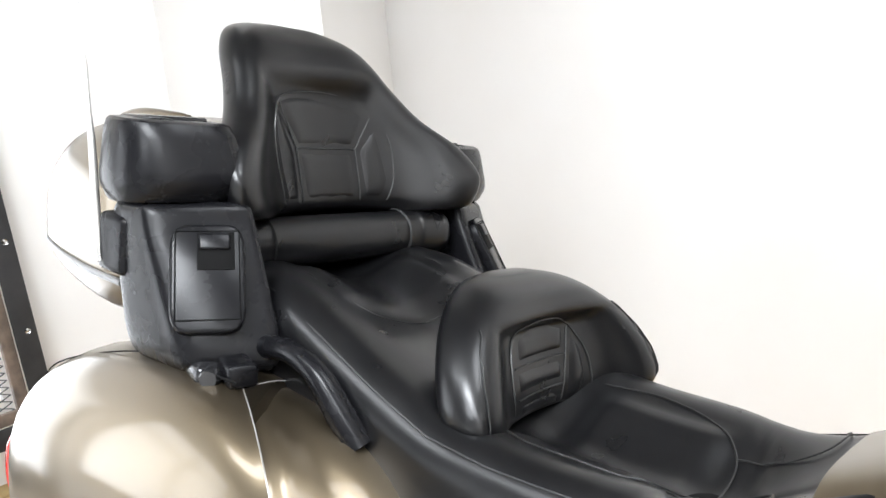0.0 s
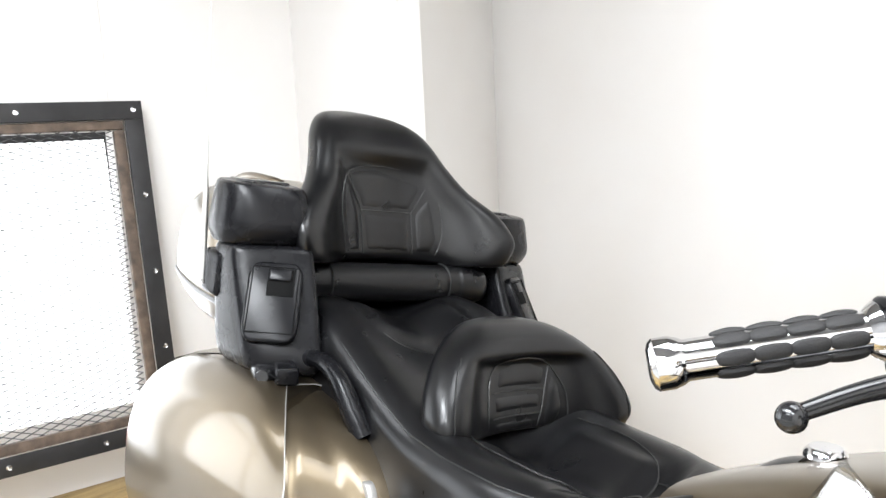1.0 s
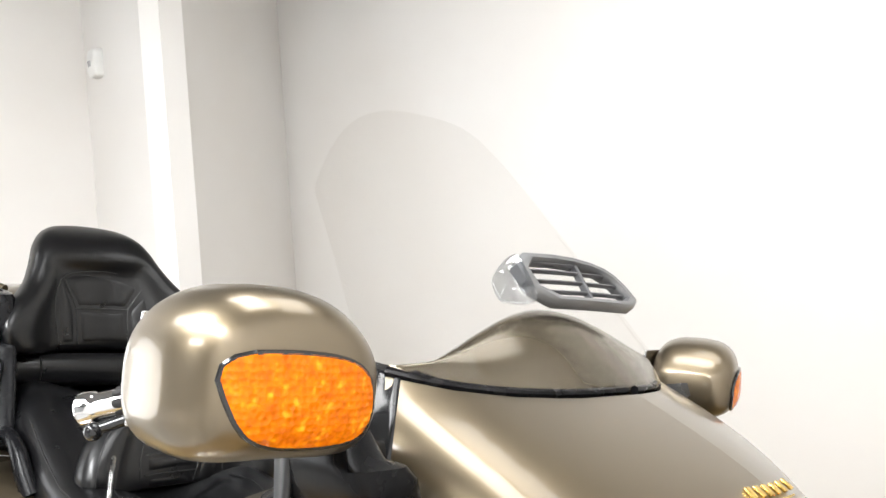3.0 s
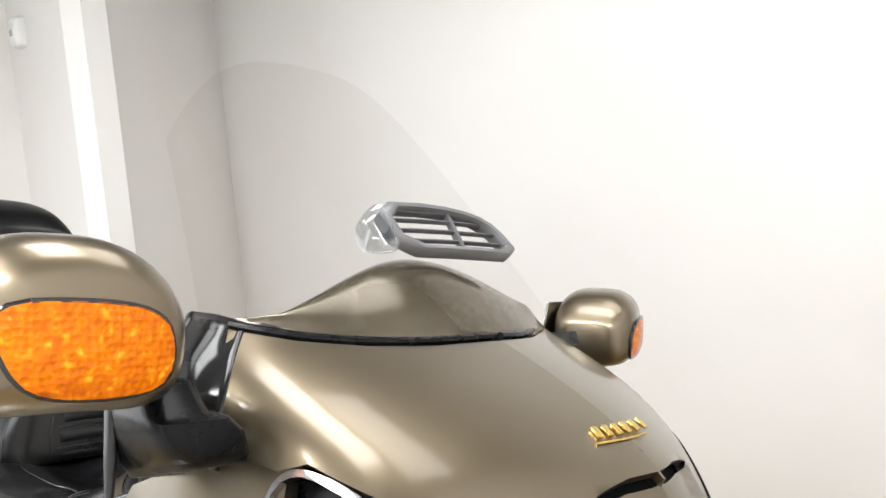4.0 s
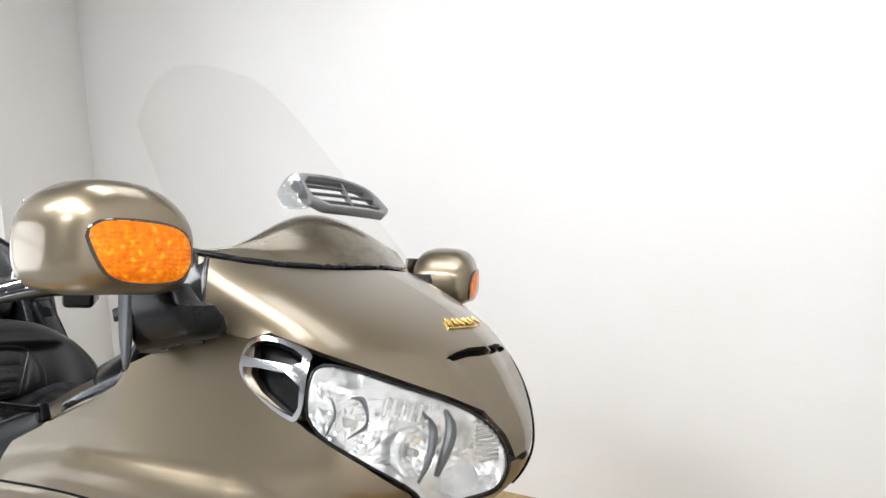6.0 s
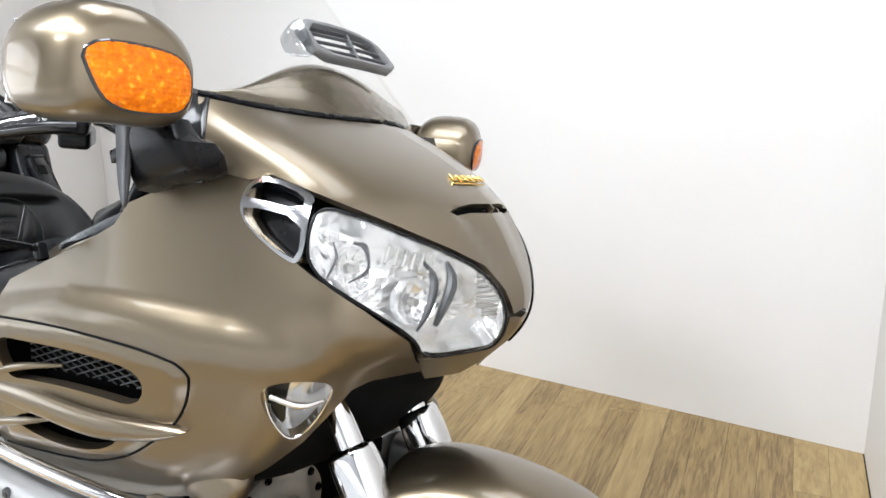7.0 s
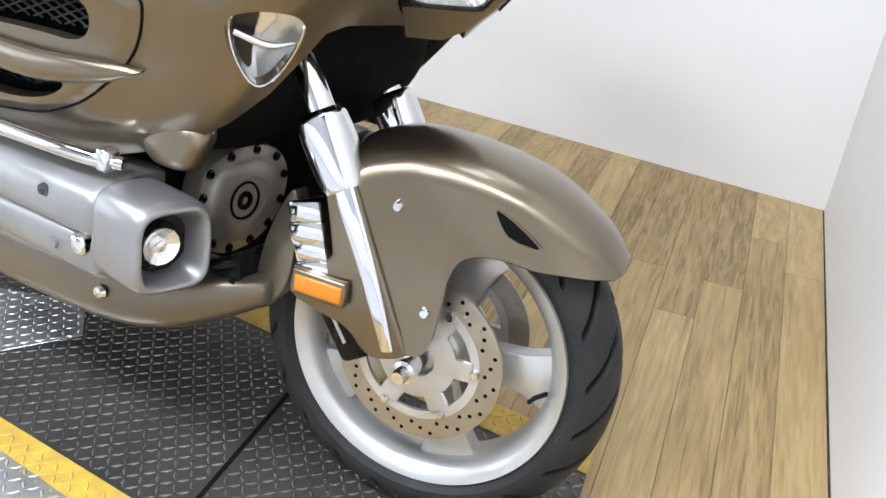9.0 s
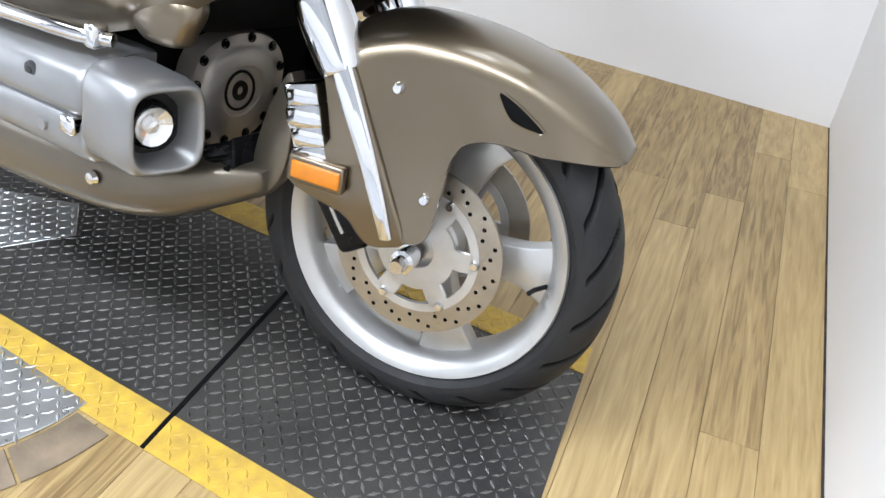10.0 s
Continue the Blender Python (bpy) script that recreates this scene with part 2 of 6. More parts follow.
WHITE_PL = material("white_plastic", (0.8, 0.8, 0.78), 0.4, 0.0, 0.0, 0.04, 30.0)
SKYLIGHT = glow("bright_window", (0.98, 0.99, 1.0), 1.6)


def plank_material():
    """Straw-coloured vinyl planks: grain along y, another tone on each."""
    mat = material("vinyl_plank", (0.42, 0.31, 0.17), 0.42, 0.0, 0.0, 0.0, 8.0, 0.15, 250.0)
    nt = mat.node_tree
    p = nt.nodes["Principled BSDF"]
    co, mp, inf = nt.nodes.new("ShaderNodeTexCoord"), nt.nodes.new("ShaderNodeMapping"), nt.nodes.new("ShaderNodeObjectInfo")
    mp.inputs["Scale"].default_value = (95, 6.0, 1)
    off = nt.nodes.new("ShaderNodeVectorMath")
    off.operation = "ADD"
    mul = nt.nodes.new("ShaderNodeMath")
    mul.operation, mul.inputs[1].default_value = "MULTIPLY", 37.0
    nt.links.new(inf.outputs["Random"], mul.inputs[0])
    nt.links.new(co.outputs["Object"], mp.inputs["Vector"])
    nt.links.new(mp.outputs[0], off.inputs[0])
    nt.links.new(mul.outputs[0], off.inputs[1])
    n1, n2 = nt.nodes.new("ShaderNodeTexNoise"), nt.nodes.new("ShaderNodeTexNoise")
    n1.inputs["Scale"].default_value, n1.inputs["Detail"].default_value, n1.inputs["Distortion"].default_value = 1.0, 7.0, 0.8
    n2.inputs["Scale"].default_value, n2.inputs["Detail"].default_value = 0.35, 4.0
    ramp = nt.nodes.new("ShaderNodeValToRGB")
    e = ramp.color_ramp.elements
    e[0].position, e[0].color = 0.28, (0.165, 0.104, 0.038, 1)
    e[1].position, e[1].color = 0.71, (0.455, 0.33, 0.148, 1)
    m1 = e.new(0.47)
    m1.color = (0.33, 0.227, 0.092, 1)
    for n in (n1, n2):
        nt.links.new(off.outputs[0], n.inputs["Vector"])
    blend = nt.nodes.new("ShaderNodeMath")
    blend.operation = "MULTIPLY_ADD"
    blend.inputs[1].default_value, blend.inputs[2].default_value = 0.68, 0.0
    nt.links.new(n1.outputs["Fac"], blend.inputs[0])
    add = nt.nodes.new("ShaderNodeMath")
    add.operation = "MULTIPLY_ADD"
    add.inputs[1].default_value = 0.32
    nt.links.new(n2.outputs["Fac"], add.inputs[0])
    nt.links.new(blend.outputs[0], add.inputs[2])
    tone = nt.nodes.new("ShaderNodeMath")
    tone.operation = "MULTIPLY_ADD"
    tone.inputs[1].default_value, tone.inputs[2].default_value = 0.24, -0.115
    nt.links.new(inf.outputs["Random"], tone.inputs[0])
    last = nt.nodes.new("ShaderNodeMath")
    nt.links.new(add.outputs[0], last.inputs[0])
    nt.links.new(tone.outputs[0], last.inputs[1])
    nt.links.new(last.outputs[0], ramp.inputs[0])
    nt.links.new(ramp.outputs[0], p.inputs["Base Color"])
    return mat


PLANK = plank_material()
# grey of the made-up floor out of view, light enough to whiten reflections
PALE_FLOOR = material("unseen_pale_floor", (0.44, 0.44, 0.435), 0.5, 0.0, 0.0, 0.15, 2.5, 0.2, 120.0, 0.08)

# ---- the room ----
def slab(name, a, b, z0, z1, t, mat, out):
    """A wall from a to b in plan with thickness t behind it (out: the side on which it lies)."""
    ax, ay = a
    bx, by = b
    d = Vector((bx - ax, by - ay, 0)).normalized()
    n = Vector((-d.y, d.x, 0)) * t * out
    bm = bmesh.new()
    lo = [bm.verts.new((ax, ay, z0)), bm.verts.new((bx, by, z0)), bm.verts.new((bx + n.x, by + n.y, z0)), bm.verts.new((ax + n.x, ay + n.y, z0))]
    hi = [bm.verts.new((v.co.x, v.co.y, z1)) for v in lo]
    bm.faces.new(lo[::-1])
    bm.faces.new(hi)
    for i in range(4):
        j = (i + 1) % 4
        bm.faces.new((lo[i], lo[j], hi[j], hi[i]))
    return tagged(part(name, bm, mat, smooth=False), "smooth white-painted interior wall", "wall", kind="structure")


slab("wall_north", (-2.3, 3.35), (1.65, 3.35), 0, 3.0, 0.1, WALL, 1)
slab("wall_east", (1.65, 3.35), (2.58, -2.0), 0, 3.0, 0.1, WALL, 1)
# unseen south wall: white foot added to brighten the fender, grey above for contrast
slab("wall_south_low", (2.58, -2.0), (-2.5, -2.0), 0, 0.9, 0.1, WALL, 1)
tagged(slab("wall_south_high", (2.58, -2.0), (-2.5, -2.0), 0.9, 3.0, 0.1, REAR_HIGH, 1), "unseen grey upper wall, its tone set for reflections in the bike")
slab("wall_northwest", (-2.5, 2.42), (-1.63, 2.42), 0, 3.0, 0.1, WALL, 1)
slab("wall_recess", (-1.632, 2.424), (-2.206, 3.356), 0, 3.0, 0.1, WALL, 1)
# the west wall, with the opening behind the mesh
WX = -2.48
OY0, OY1, OZ0, OZ1 = 0.55, 1.62, 0.30, 1.40
slab("wall_west", (WX, -2.0), (WX, OY0), 0, 3.0, 0.1, WALL, 1)
slab("wall_west_end", (WX, OY1), (WX, 2.52), 0, 3.0, 0.1, WALL, 1)
slab("wall_west_sill", (WX, OY0 + 0.001), (WX, OY1 - 0.001), 0, OZ0, 0.1, WALL, 1)
slab("wall_west_head", (WX, OY0 + 0.001), (WX, OY1 - 0.001), OZ1, 3.0, 0.1, WALL, 1)
tagged(part("ceiling", box(5.6, 5.8, 0.1, pose(0.0, 0.7, 3.05)), CEIL, smooth=False), "plain grey ceiling", "ceiling", kind="structure")
tagged(part("floor", box(5.6, 5.8, 0.1, pose(0.0, 0.7, -0.062)), RUST, smooth=False), "subfloor under the vinyl planks", "floor", kind="structure")
floor = bpy.data.objects["floor"]
# unseen pale floor, added so flank and chrome reflect white, not wood
tagged(part("floor_south", box(5.0, 2.36, 0.05, pose(0.04, -0.80, -0.026), 0.002), PALE_FLOOR, smooth=False), "unseen pale floor added for whiter reflections in the bike", "floor", kind="structure")


# the lamps over the place
def ceiling_light(x, y):
    e = empty("ceiling_light", pose(x, y, 3.0), "flat white ceiling panel light with glowing diffuser", "lamp", group="ceiling lights")
    part("housing", box(1.3, 0.66, 0.05, pose(0, 0, -0.026), 0.006), WHITE_PL, e)
    part("diffuser", box(1.22, 0.58, 0.008, pose(0, 0, -0.056), 0.003), SKYLIGHT, e)


for lx, ly, watts in LAMPS:
    ceiling_light(lx, ly)


# shop-front window in the west wall
def shop_window(x, w, z0, z1):
    e = empty("window_2", pose(-2.475, x, 0, 0, 0, -90), "tall white shop-front window with frame bars", "window", kind="structure")
    part("pane", box(w, 0.006, z1 - z0, pose(0, 0.004, (z0 + z1) / 2)), SKYLIGHT, e, "bright daylit pane", smooth=False)
    for dx in (-w / 2, 0.0, w / 2):
        part("frame_stile", box(0.06, 0.05, z1 - z0 + 0.06, pose(dx, 0.03, (z0 + z1) / 2), 0.004), FRAME_STEEL, e)
    for z in (z0, z0 + (z1 - z0) * 0.68, z1):
        part("frame_rail", box(w - 0.06, 0.044, 0.06, pose(0, 0.03, z), 0.004), FRAME_STEEL, e)


for wx, ww, wz0, wz1 in SHOP_WINDOWS:
    shop_window(wx, ww, wz0, wz1)


# the mesh-covered window
def mesh_window():
    w = empty("window_1", pose(-2.36, 0, 0.85, 0, -5.5, 0), "black steel framed window with expanded metal mesh", "window", kind="structure")
    y0, y1, z0, z1 = 0.45, 1.725, -0.66, 0.665
    cy, cz = (y0 + y1) / 2, (z0 + z1) / 2
    for nm, sy, sz, y, z in (("frame_rail", y1 - y0, 0.07, cy, z1 - 0.035), ("frame_rail", y1 - y0, 0.07, cy, z0 + 0.035),
                             ("frame_stile", 0.07, z1 - z0 - 0.142, y0 + 0.035, cz), ("frame_stile", 0.07, z1 - z0 - 0.142, y1 - 0.035, cz)):
        part(nm, box(0.012, sy, sz, pose(0.0, y, z), 0.002), FRAME_STEEL, w)
    iy0, iy1, iz0, iz1 = y0 + 0.072, y1 - 0.072, z0 + 0.072, z1 - 0.072
    for nm, sy, sz, y, z in (("inner_rail", iy1 - iy0, 0.034, cy, iz1 - 0.017), ("inner_rail", iy1 - iy0, 0.04, cy, iz0 + 0.02),
                             ("inner_stile", 0.040, iz1 - iz0 - 0.076, iy0 + 0.020, cz), ("inner_stile", 0.040, iz1 - iz0 - 0.076, iy1 - 0.020, cz)):
        part(nm, box(0.03, sy, sz, pose(-0.022, y, z), 0.004), RUST, w)
    for y, z in [(y, z1 - 0.035) for y in (0.6, 0.94, 1.28, 1.69)] + [(y1 - 0.03, z) for z in (0.30, 0.0, -0.30)] + [(y, z0 + 0.035) for y in (0.75, 1.1, 1.43)]:
        part("screw", lathe([(0.0, 0.0001), (0.001, 0.008), (-0.006, 0.010)], 10, pose(0.007, y, z, 0, 0, 90)), CHROME, w)
    # mesh: strands running up and down in diamonds
    bm = bmesh.new()
    my0, my1, mz0, mz1 = iy0 + 0.03, iy1 - 0.03, iz0 + 0.03, iz1 - 0.03
    step, rise, r = 0.032, 0.0125, 0.0015
    k = 0
    z = mz0
    while z < mz1:
        n = int((my1 - my0) / step)
        pts = []
        for i in range(n + 1):
            up = rise * (1 if (i + k) % 2 else 0)
            pts.append((my0 + i * step, z + up))
        prev = None
        for y, zz in pts:
            ring = [bm.verts.new((-0.03 + dx, y, zz + dz)) for dx, dz in ((-r * 2, -r), (r * 2, -r), (r * 2, r), (-r * 2, r))]
            if prev:
                for a in range(4):
                    b = (a + 1) % 4
                    bm.faces.new((prev[a], prev[b], ring[b], ring[a]))
            prev = ring
        z += rise
        k += 1
    part("wire_mesh", bm, FRAME_STEEL, w, "fine black expanded metal mesh", smooth=False)
    part("pane", box(0.006, 1.06, 1.08, pose(-0.185, 1.085, 0.0)), SKYLIGHT, w, "overexposed bright window pane", smooth=False)
    return w


mesh_window()


def wall_sensor():
    e = empty("wall_sensor", pose(-2.30, 2.418, 2.16), "small white plastic sensor box on the wall", "sensor")
    part("body", blob([(-0.06, 0, 0, 0.02, 0.02), (-0.05, 0, -0.01, 0.045, 0.03), (0.0, 0, -0.012, 0.05, 0.034), (0.06, 0, -0.01, 0.05, 0.03), (0.075, 0, -0.004, 0.03, 0.018)], "z", 24, 0.5, 20), WHITE_PL, e)
    part("lens_window", box(0.035, 0.006, 0.035, pose(0, -0.044, 0.0, 8, 0, 0), 0.002), material("grey_sensor_window", (0.45, 0.45, 0.46), 0.2), e)


wall_sensor()


# ---- the lift platform ----
def lattice(bm, inside, u0, u1, v0, v1, step, z, length, width, height, m):
    """Raised lozenges in alternating directions, where inside(u, v) holds."""
    nu, nv = int((u1 - u0) / step), int((v1 - v0) / step)
    for i in range(nu):
        for j in range(nv):
            u, v = u0 + (i + 0.5) * step, v0 + (j + 0.5) * step
            p = m @ Vector((u, v, 0))
            if not inside(p.x, p.y):
                continue
            a = radians(45 if (i + j) % 2 else -45)
            c, s = math.cos(a), math.sin(a)
            ring = []
            for x, y, h in ((-length, 0, 0), (0, -width, 0), (length, 0, 0), (0, width, 0)):
                ring.append(bm.verts.new(m @ Vector((u + c * x - s * y, v + s * x + c * y, z))))
            top = [bm.verts.new(m @ Vector((u + c * x - s * y, v + s * x + c * y, z + height))) for x, y in ((-length * 0.55, 0), (0, -width * 0.45), (length * 0.55, 0), (0, width * 0.45))]
            for a1 in range(4):
                b1 = (a1 + 1) % 4
                bm.faces.new((ring[a1], ring[b1], top[b1], top[a1]))
            bm.faces.new(top)
    return bm


LY = 1.245  # near edge line: y = LY + LS * x
LS = 0.030


def near_y(x, w):
    return 1.180 + LS * x + w


def cross_x(x0, y):
    return x0 + 0.205 * (1.5 - y)


def lift():
    e = empty("motorcycle_lift", pose(0, 0, 0), "black steel tread-plate lift platform with yellow edges", "lift")
    far = 0.66

    def quad(xa, xb, wa, wb, z0, z1, cut_a=True, cut_b=True):
        pts = []
        for x, w, cut in ((xa, wa, cut_a), (xb, wa, cut_b), (xb, wb, cut_b), (xa, wb, cut_a)):
            y = near_y(x, w)
            xx = cross_x(x, y) if cut else x
            pts.append((xx, near_y(xx, w)))
        return prism(pts, z1 - z0, pose(0, 0, z0), 0.0)
    for xa, xb in ((-2.2, 0.912), (0.922, 1.545)):
        d = part("deck", quad(xa, xb, 0.0, far, -0.045, 0.0, xa > 0), PLATE, e, smooth=False)
        for wa, wb in ((0.0, 0.078), (far - 0.078, far)):
            part("edge_stripe", quad(xa, xb, wa, wb, 0.0005, 0.0018, xa > 0), YELLOW, d, "yellow painted edge", smooth=False)
    part("joint_strip", quad(0.9122, 0.9218, 0.001, far - 0.001, -0.04, 0.0008), DARK, e, smooth=False)
    m = pose(0, 0, 0, 0, 0, math.degrees(math.atan(LS)))

    def zone(wa, wb, xa, xb):
        def inside(x, y):
            w = y - near_y(x, 0)
            return wa < w < wb and xa < x - cross_x(0, y) < xb
        return inside
    bm = bmesh.new()
    for xa, xb in ((-0.6, 0.906), (0.93, 1.54)):
        lattice(bm, zone(0.082, far - 0.082, xa, xb), -1.0, 2.0, 1.1, 2.0, 0.0205, 0.0, 0.0118, 0.0036, 0.0022, m)
    tagged(part("tread_pattern", bm, PLATE_STUD, e, "worn raised tread lozenges", smooth=False), kind="stuff")
    bm = bmesh.new()
    for xa, xb in ((-0.3, 0.906), (0.93, 1.54)):
        for wa, wb in ((0.004, 0.074), (far - 0.074, far - 0.004)):
            lattice(bm, zone(wa, wb, xa, xb), -1.0, 2.0, 1.1, 2.0, 0.0205, 0.0018, 0.0118, 0.0036, 0.0018, m)
    tagged(part("stripe_tread", bm, YELLOW, e, "yellow painted tread lozenges", smooth=False), kind="stuff")
    return e


lift()


def tread_plate(name, poly, z, t, label):
    e = empty(name, pose(0, 0, 0), label, "metal plate")
    part("sheet", prism(poly, t, pose(0, 0, z), 0.0008, 1), ALU_PLATE, e, smooth=False)
    xs, ys = [p[0] for p in poly], [p[1] for p in poly]

    def inside(x, y):
        ok = False
        for (x1, y1), (x2, y2) in zip(poly, poly[1:] + poly[:1]):
            if (y1 > y) != (y2 > y) and x < (x2 - x1) * (y - y1) / (y2 - y1) + x1:
                ok = not ok
        return ok
    bm = bmesh.new()
    lattice(bm, inside, min(xs), max(xs) + 0.6, min(ys) - 0.3, max(ys), 0.0215, z + t, 0.0115, 0.0036, 0.0018, pose(0, 0, 0, 0, 0, 8))
    tagged(part("tread_pattern", bm, ALU_PLATE, e, smooth=False), kind="stuff")
    return e


tread_plate("aluminium_patch_plate", [(0.02, 1.50), (0.30, 1.608), (0.40, 1.525), (0.30, 1.365), (0.13, 1.37)], 0.0004, 0.003, "bright aluminium tread plate lying on the lift")
arc = [(0.50 + 0.33 * math.cos(a), 1.215 + 0.33 * math.sin(a)) for a in np.linspace(0.02, -math.pi - 0.02, 40)]
tread_plate("round_aluminium_plate", arc, 0.0004, 0.003, "bright round aluminium tread plate let into the floor")
for i in range(9):
    a0, a1 = -0.02 - i * 0.35, -0.02 - (i + 1) * 0.35 + 0.012
    pts = [(0.50 + r * math.cos(a), 1.205 + r * math.sin(a)) for r, aa in ((0.335, np.linspace(a0, a1, 8)), (0.415, np.linspace(a1, a0, 8))) for a in aa]
    pc = part("curved_board", prism(pts, 0.003, pose(0, 0, 0.0002), 0.001, 1), BOARD, floor, smooth=False)

# ---- the motorcycle: x ahead, y to its left, z up from under the front axle; it leans on its stand ----
bike = empty("motorcycle", pose(1.232, 1.586, 0.0, -9.5, 0, 0), "bronze touring motorcycle with black leather seats and trunk", "motorcycle")

# the fairing's skin: its nose line and its half width by height, and the plan curve between them
NOSE_Z = (0.50, 0.56, 0.62, 0.68, 0.74, 0.80, 0.83, 0.86, 0.90, 0.95, 1.0, 1.05, 1.10, 1.145, 1.19)
NOSE_X = (-0.36, -0.27, -0.19, -0.13, -0.085, -0.040, -0.006, 0.022, 0.036, 0.027, 0.002, -0.033, -0.10, -0.195, -0.31)
WIDE_Z = (0.50, 0.56, 0.62, 0.68, 0.74, 0.80, 0.88, 0.96, 1.04, 1.10, 1.19)
WIDE_Y = (0.29, 0.315, 0.335, 0.348, 0.357, 0.364, 0.370, 0.366, 0.366, 0.364, 0.350)
R2 = math.sqrt(2)
ZS = np.linspace(0.45, 1.25, 161)


def smooth_table(z, v):
    t = np.interp(ZS, z, v)
    k = np.ones(9) / 9
    return np.convolve(np.pad(t, 4, "edge"), k, "valid")


NOSE, WIDE = smooth_table(NOSE_Z, NOSE_X), smooth_table(WIDE_Z, WIDE_Y)


def skin_x(b, z):
    w = np.interp(z, ZS, WIDE)
    return np.interp(z, ZS, NOSE) - 0.55 * abs(b) ** 1.6 - (0.25 * (b / w) ** 14 if b > 0 else 0)


def skin(s, z, off=0.0):
    """The place on the right half's skin at the slanted coordinate s and height z, off outwards."""
    lo, hi = -0.25, 0.6
    for _ in range(36):
        m = (lo + hi) / 2
        if (skin_x(m, z) - m) / R2 > s:
            lo = m
        else:
            hi = m
    b = (lo + hi) / 2
    p = Vector((skin_x(b, z), -b, z))
    return p if not off else p + skin_normal(s, z) * float(off)


def skin_normal(s, z):
    d = 0.004
    a = skin(s + d, z) - skin(s - d, z)
    c = skin(s, z + d) - skin(s, z - d)
    return a.cross(c).normalized()


def in_poly(poly, x, y):
    ok = False
    for (x1, y1), (x2, y2) in zip(poly, poly[1:] + poly[:1]):
        if (y1 > y) != (y2 > y) and x < (x2 - x1) * (y - y1) / (y2 - y1) + x1:
            ok = not ok
    return ok


def edge_distance(poly, x, y):
    d = 1.0
    for (x1, y1), (x2, y2) in zip(poly, poly[1:] + poly[:1]):
        ex, ey = x2 - x1, y2 - y1
        t = min(1, max(0, ((x - x1) * ex + (y - y1) * ey) / (ex * ex + ey * ey)))
        d = min(d, math.hypot(x - x1 - t * ex, y - y1 - t * ey))
    return d


def round_poly(poly, n=3):
    """Chaikin's corner cutting."""
    for _ in range(n):
        out = []
        for (x1, y1), (x2, y2) in zip(poly, poly[1:] + poly[:1]):
            out += [(0.75 * x1 + 0.25 * x2, 0.75 * y1 + 0.25 * y2), (0.25 * x1 + 0.75 * x2, 0.25 * y1 + 0.75 * y2)]
        poly = out
    return poly


def skin_panel(poly, off=0.0, holes=(), step=0.016, depth=0.0, relief=None, lip=0.012):
    """A panel of the skin cut to an outline in (s, z), with holes and a turned-in lip."""
    bm = bmesh.new()
    bm.faces.new([bm.verts.new((s, z, 0)) for s, z in poly])

    def cut(co, no):
        bmesh.ops.bisect_plane(bm, geom=bm.verts[:] + bm.edges[:] + bm.faces[:], dist=1e-6, plane_co=co, plane_no=no)
    ss, zs = [p[0] for p in poly], [p[1] for p in poly]
    for s in np.arange(min(ss) + step, max(ss), step):
        cut((s, 0, 0), (1, 0, 0))
    for z in np.arange(min(zs) + step, max(zs), step):
        cut((0, z, 0), (0, 1, 0))
    for hole in holes:
        for (x1, y1), (x2, y2) in zip(hole, hole[1:] + hole[:1]):
            box_faces = [f for f in bm.faces if abs(f.calc_center_median().x - (x1 + x2) / 2) < 0.06 and abs(f.calc_center_median().y - (y1 + y2) / 2) < 0.06]
            geo = set(box_faces)
            for f in box_faces:
                geo.update(f.verts)
                geo.update(f.edges)
            bmesh.ops.bisect_plane(bm, geom=list(geo), dist=1e-6, plane_co=(x1, y1, 0), plane_no=(y2 - y1, x1 - x2, 0))
        gone = [f for f in bm.faces if in_poly(hole, f.calc_center_median().x, f.calc_center_median().y)]
        bmesh.ops.delete(bm, geom=gone, context="FACES")
    flat = {v: (v.co.x, v.co.y) for v in bm.verts}
    for v, (s, z) in flat.items():
        v.co = skin(s, z, off + (relief(s, z) if relief else 0.0))
    if lip:
        rim = [e for e in bm.edges if e.is_boundary]
        ext = bmesh.ops.extrude_edge_only(bm, edges=rim)
        nv = [v for v in ext["geom"] if isinstance(v, bmesh.types.BMVert)]
        near = {}
        for v in nv:
            for e in v.link_edges:
                o = e.other_vert(v)
                if o in flat:
                    near[v] = o
        for v in nv:
            s, z = flat[near[v]]
            v.co = v.co - skin_normal(s, z) * lip
    return bm


# the far half lies swept back a little behind the near half's mirror image
def mirrored(bm):
    b = bm.copy()
    for v in b.verts:
        w = -v.co.y
        v.co.x -= 0.345 * w * max(0.0, w) / (max(0.0, w) + 0.06)
        v.co.y = w
    bmesh.ops.reverse_faces(b, faces=b.faces[:])
    return b


def both(name, bm, mat, parent, label="", **kw):
    """A right-hand part and its left-hand twin."""
    twin = mirrored(bm)
    return part(name, bm, mat, parent, label, **kw), part(name, twin, mat, parent, label, **kw)


def whole(bm):
    """The right half welded to its mirror image."""
    into(mirrored(bm), bm)
    bmesh.ops.remove_doubles(bm, verts=bm.verts[:], dist=0.0012)
    return bm


def middle(z):
    return np.interp(z, ZS, NOSE) / R2


# upper cowl
cowl_top = [(-0.474, 1.181), (-0.40, 1.171), (-0.33, 1.166), (-0.26, 1.165), (-0.192, 1.167)]
cowl_mid = [(middle(z), z) for z in np.linspace(1.167, 0.90, 18)]
HL = [(-0.302, 1.044), (-0.245, 1.031), (-0.197, 1.014), (-0.111, 0.984), (-0.062, 0.961), (-0.024, 0.925), (-0.011, 0.888), (-0.011, 0.858), (-0.020, 0.836), (-0.060, 0.836), (-0.145, 0.837), (-0.164, 0.874), (-0.235, 0.918), (-0.310, 0.959), (-0.315, 1.004)]
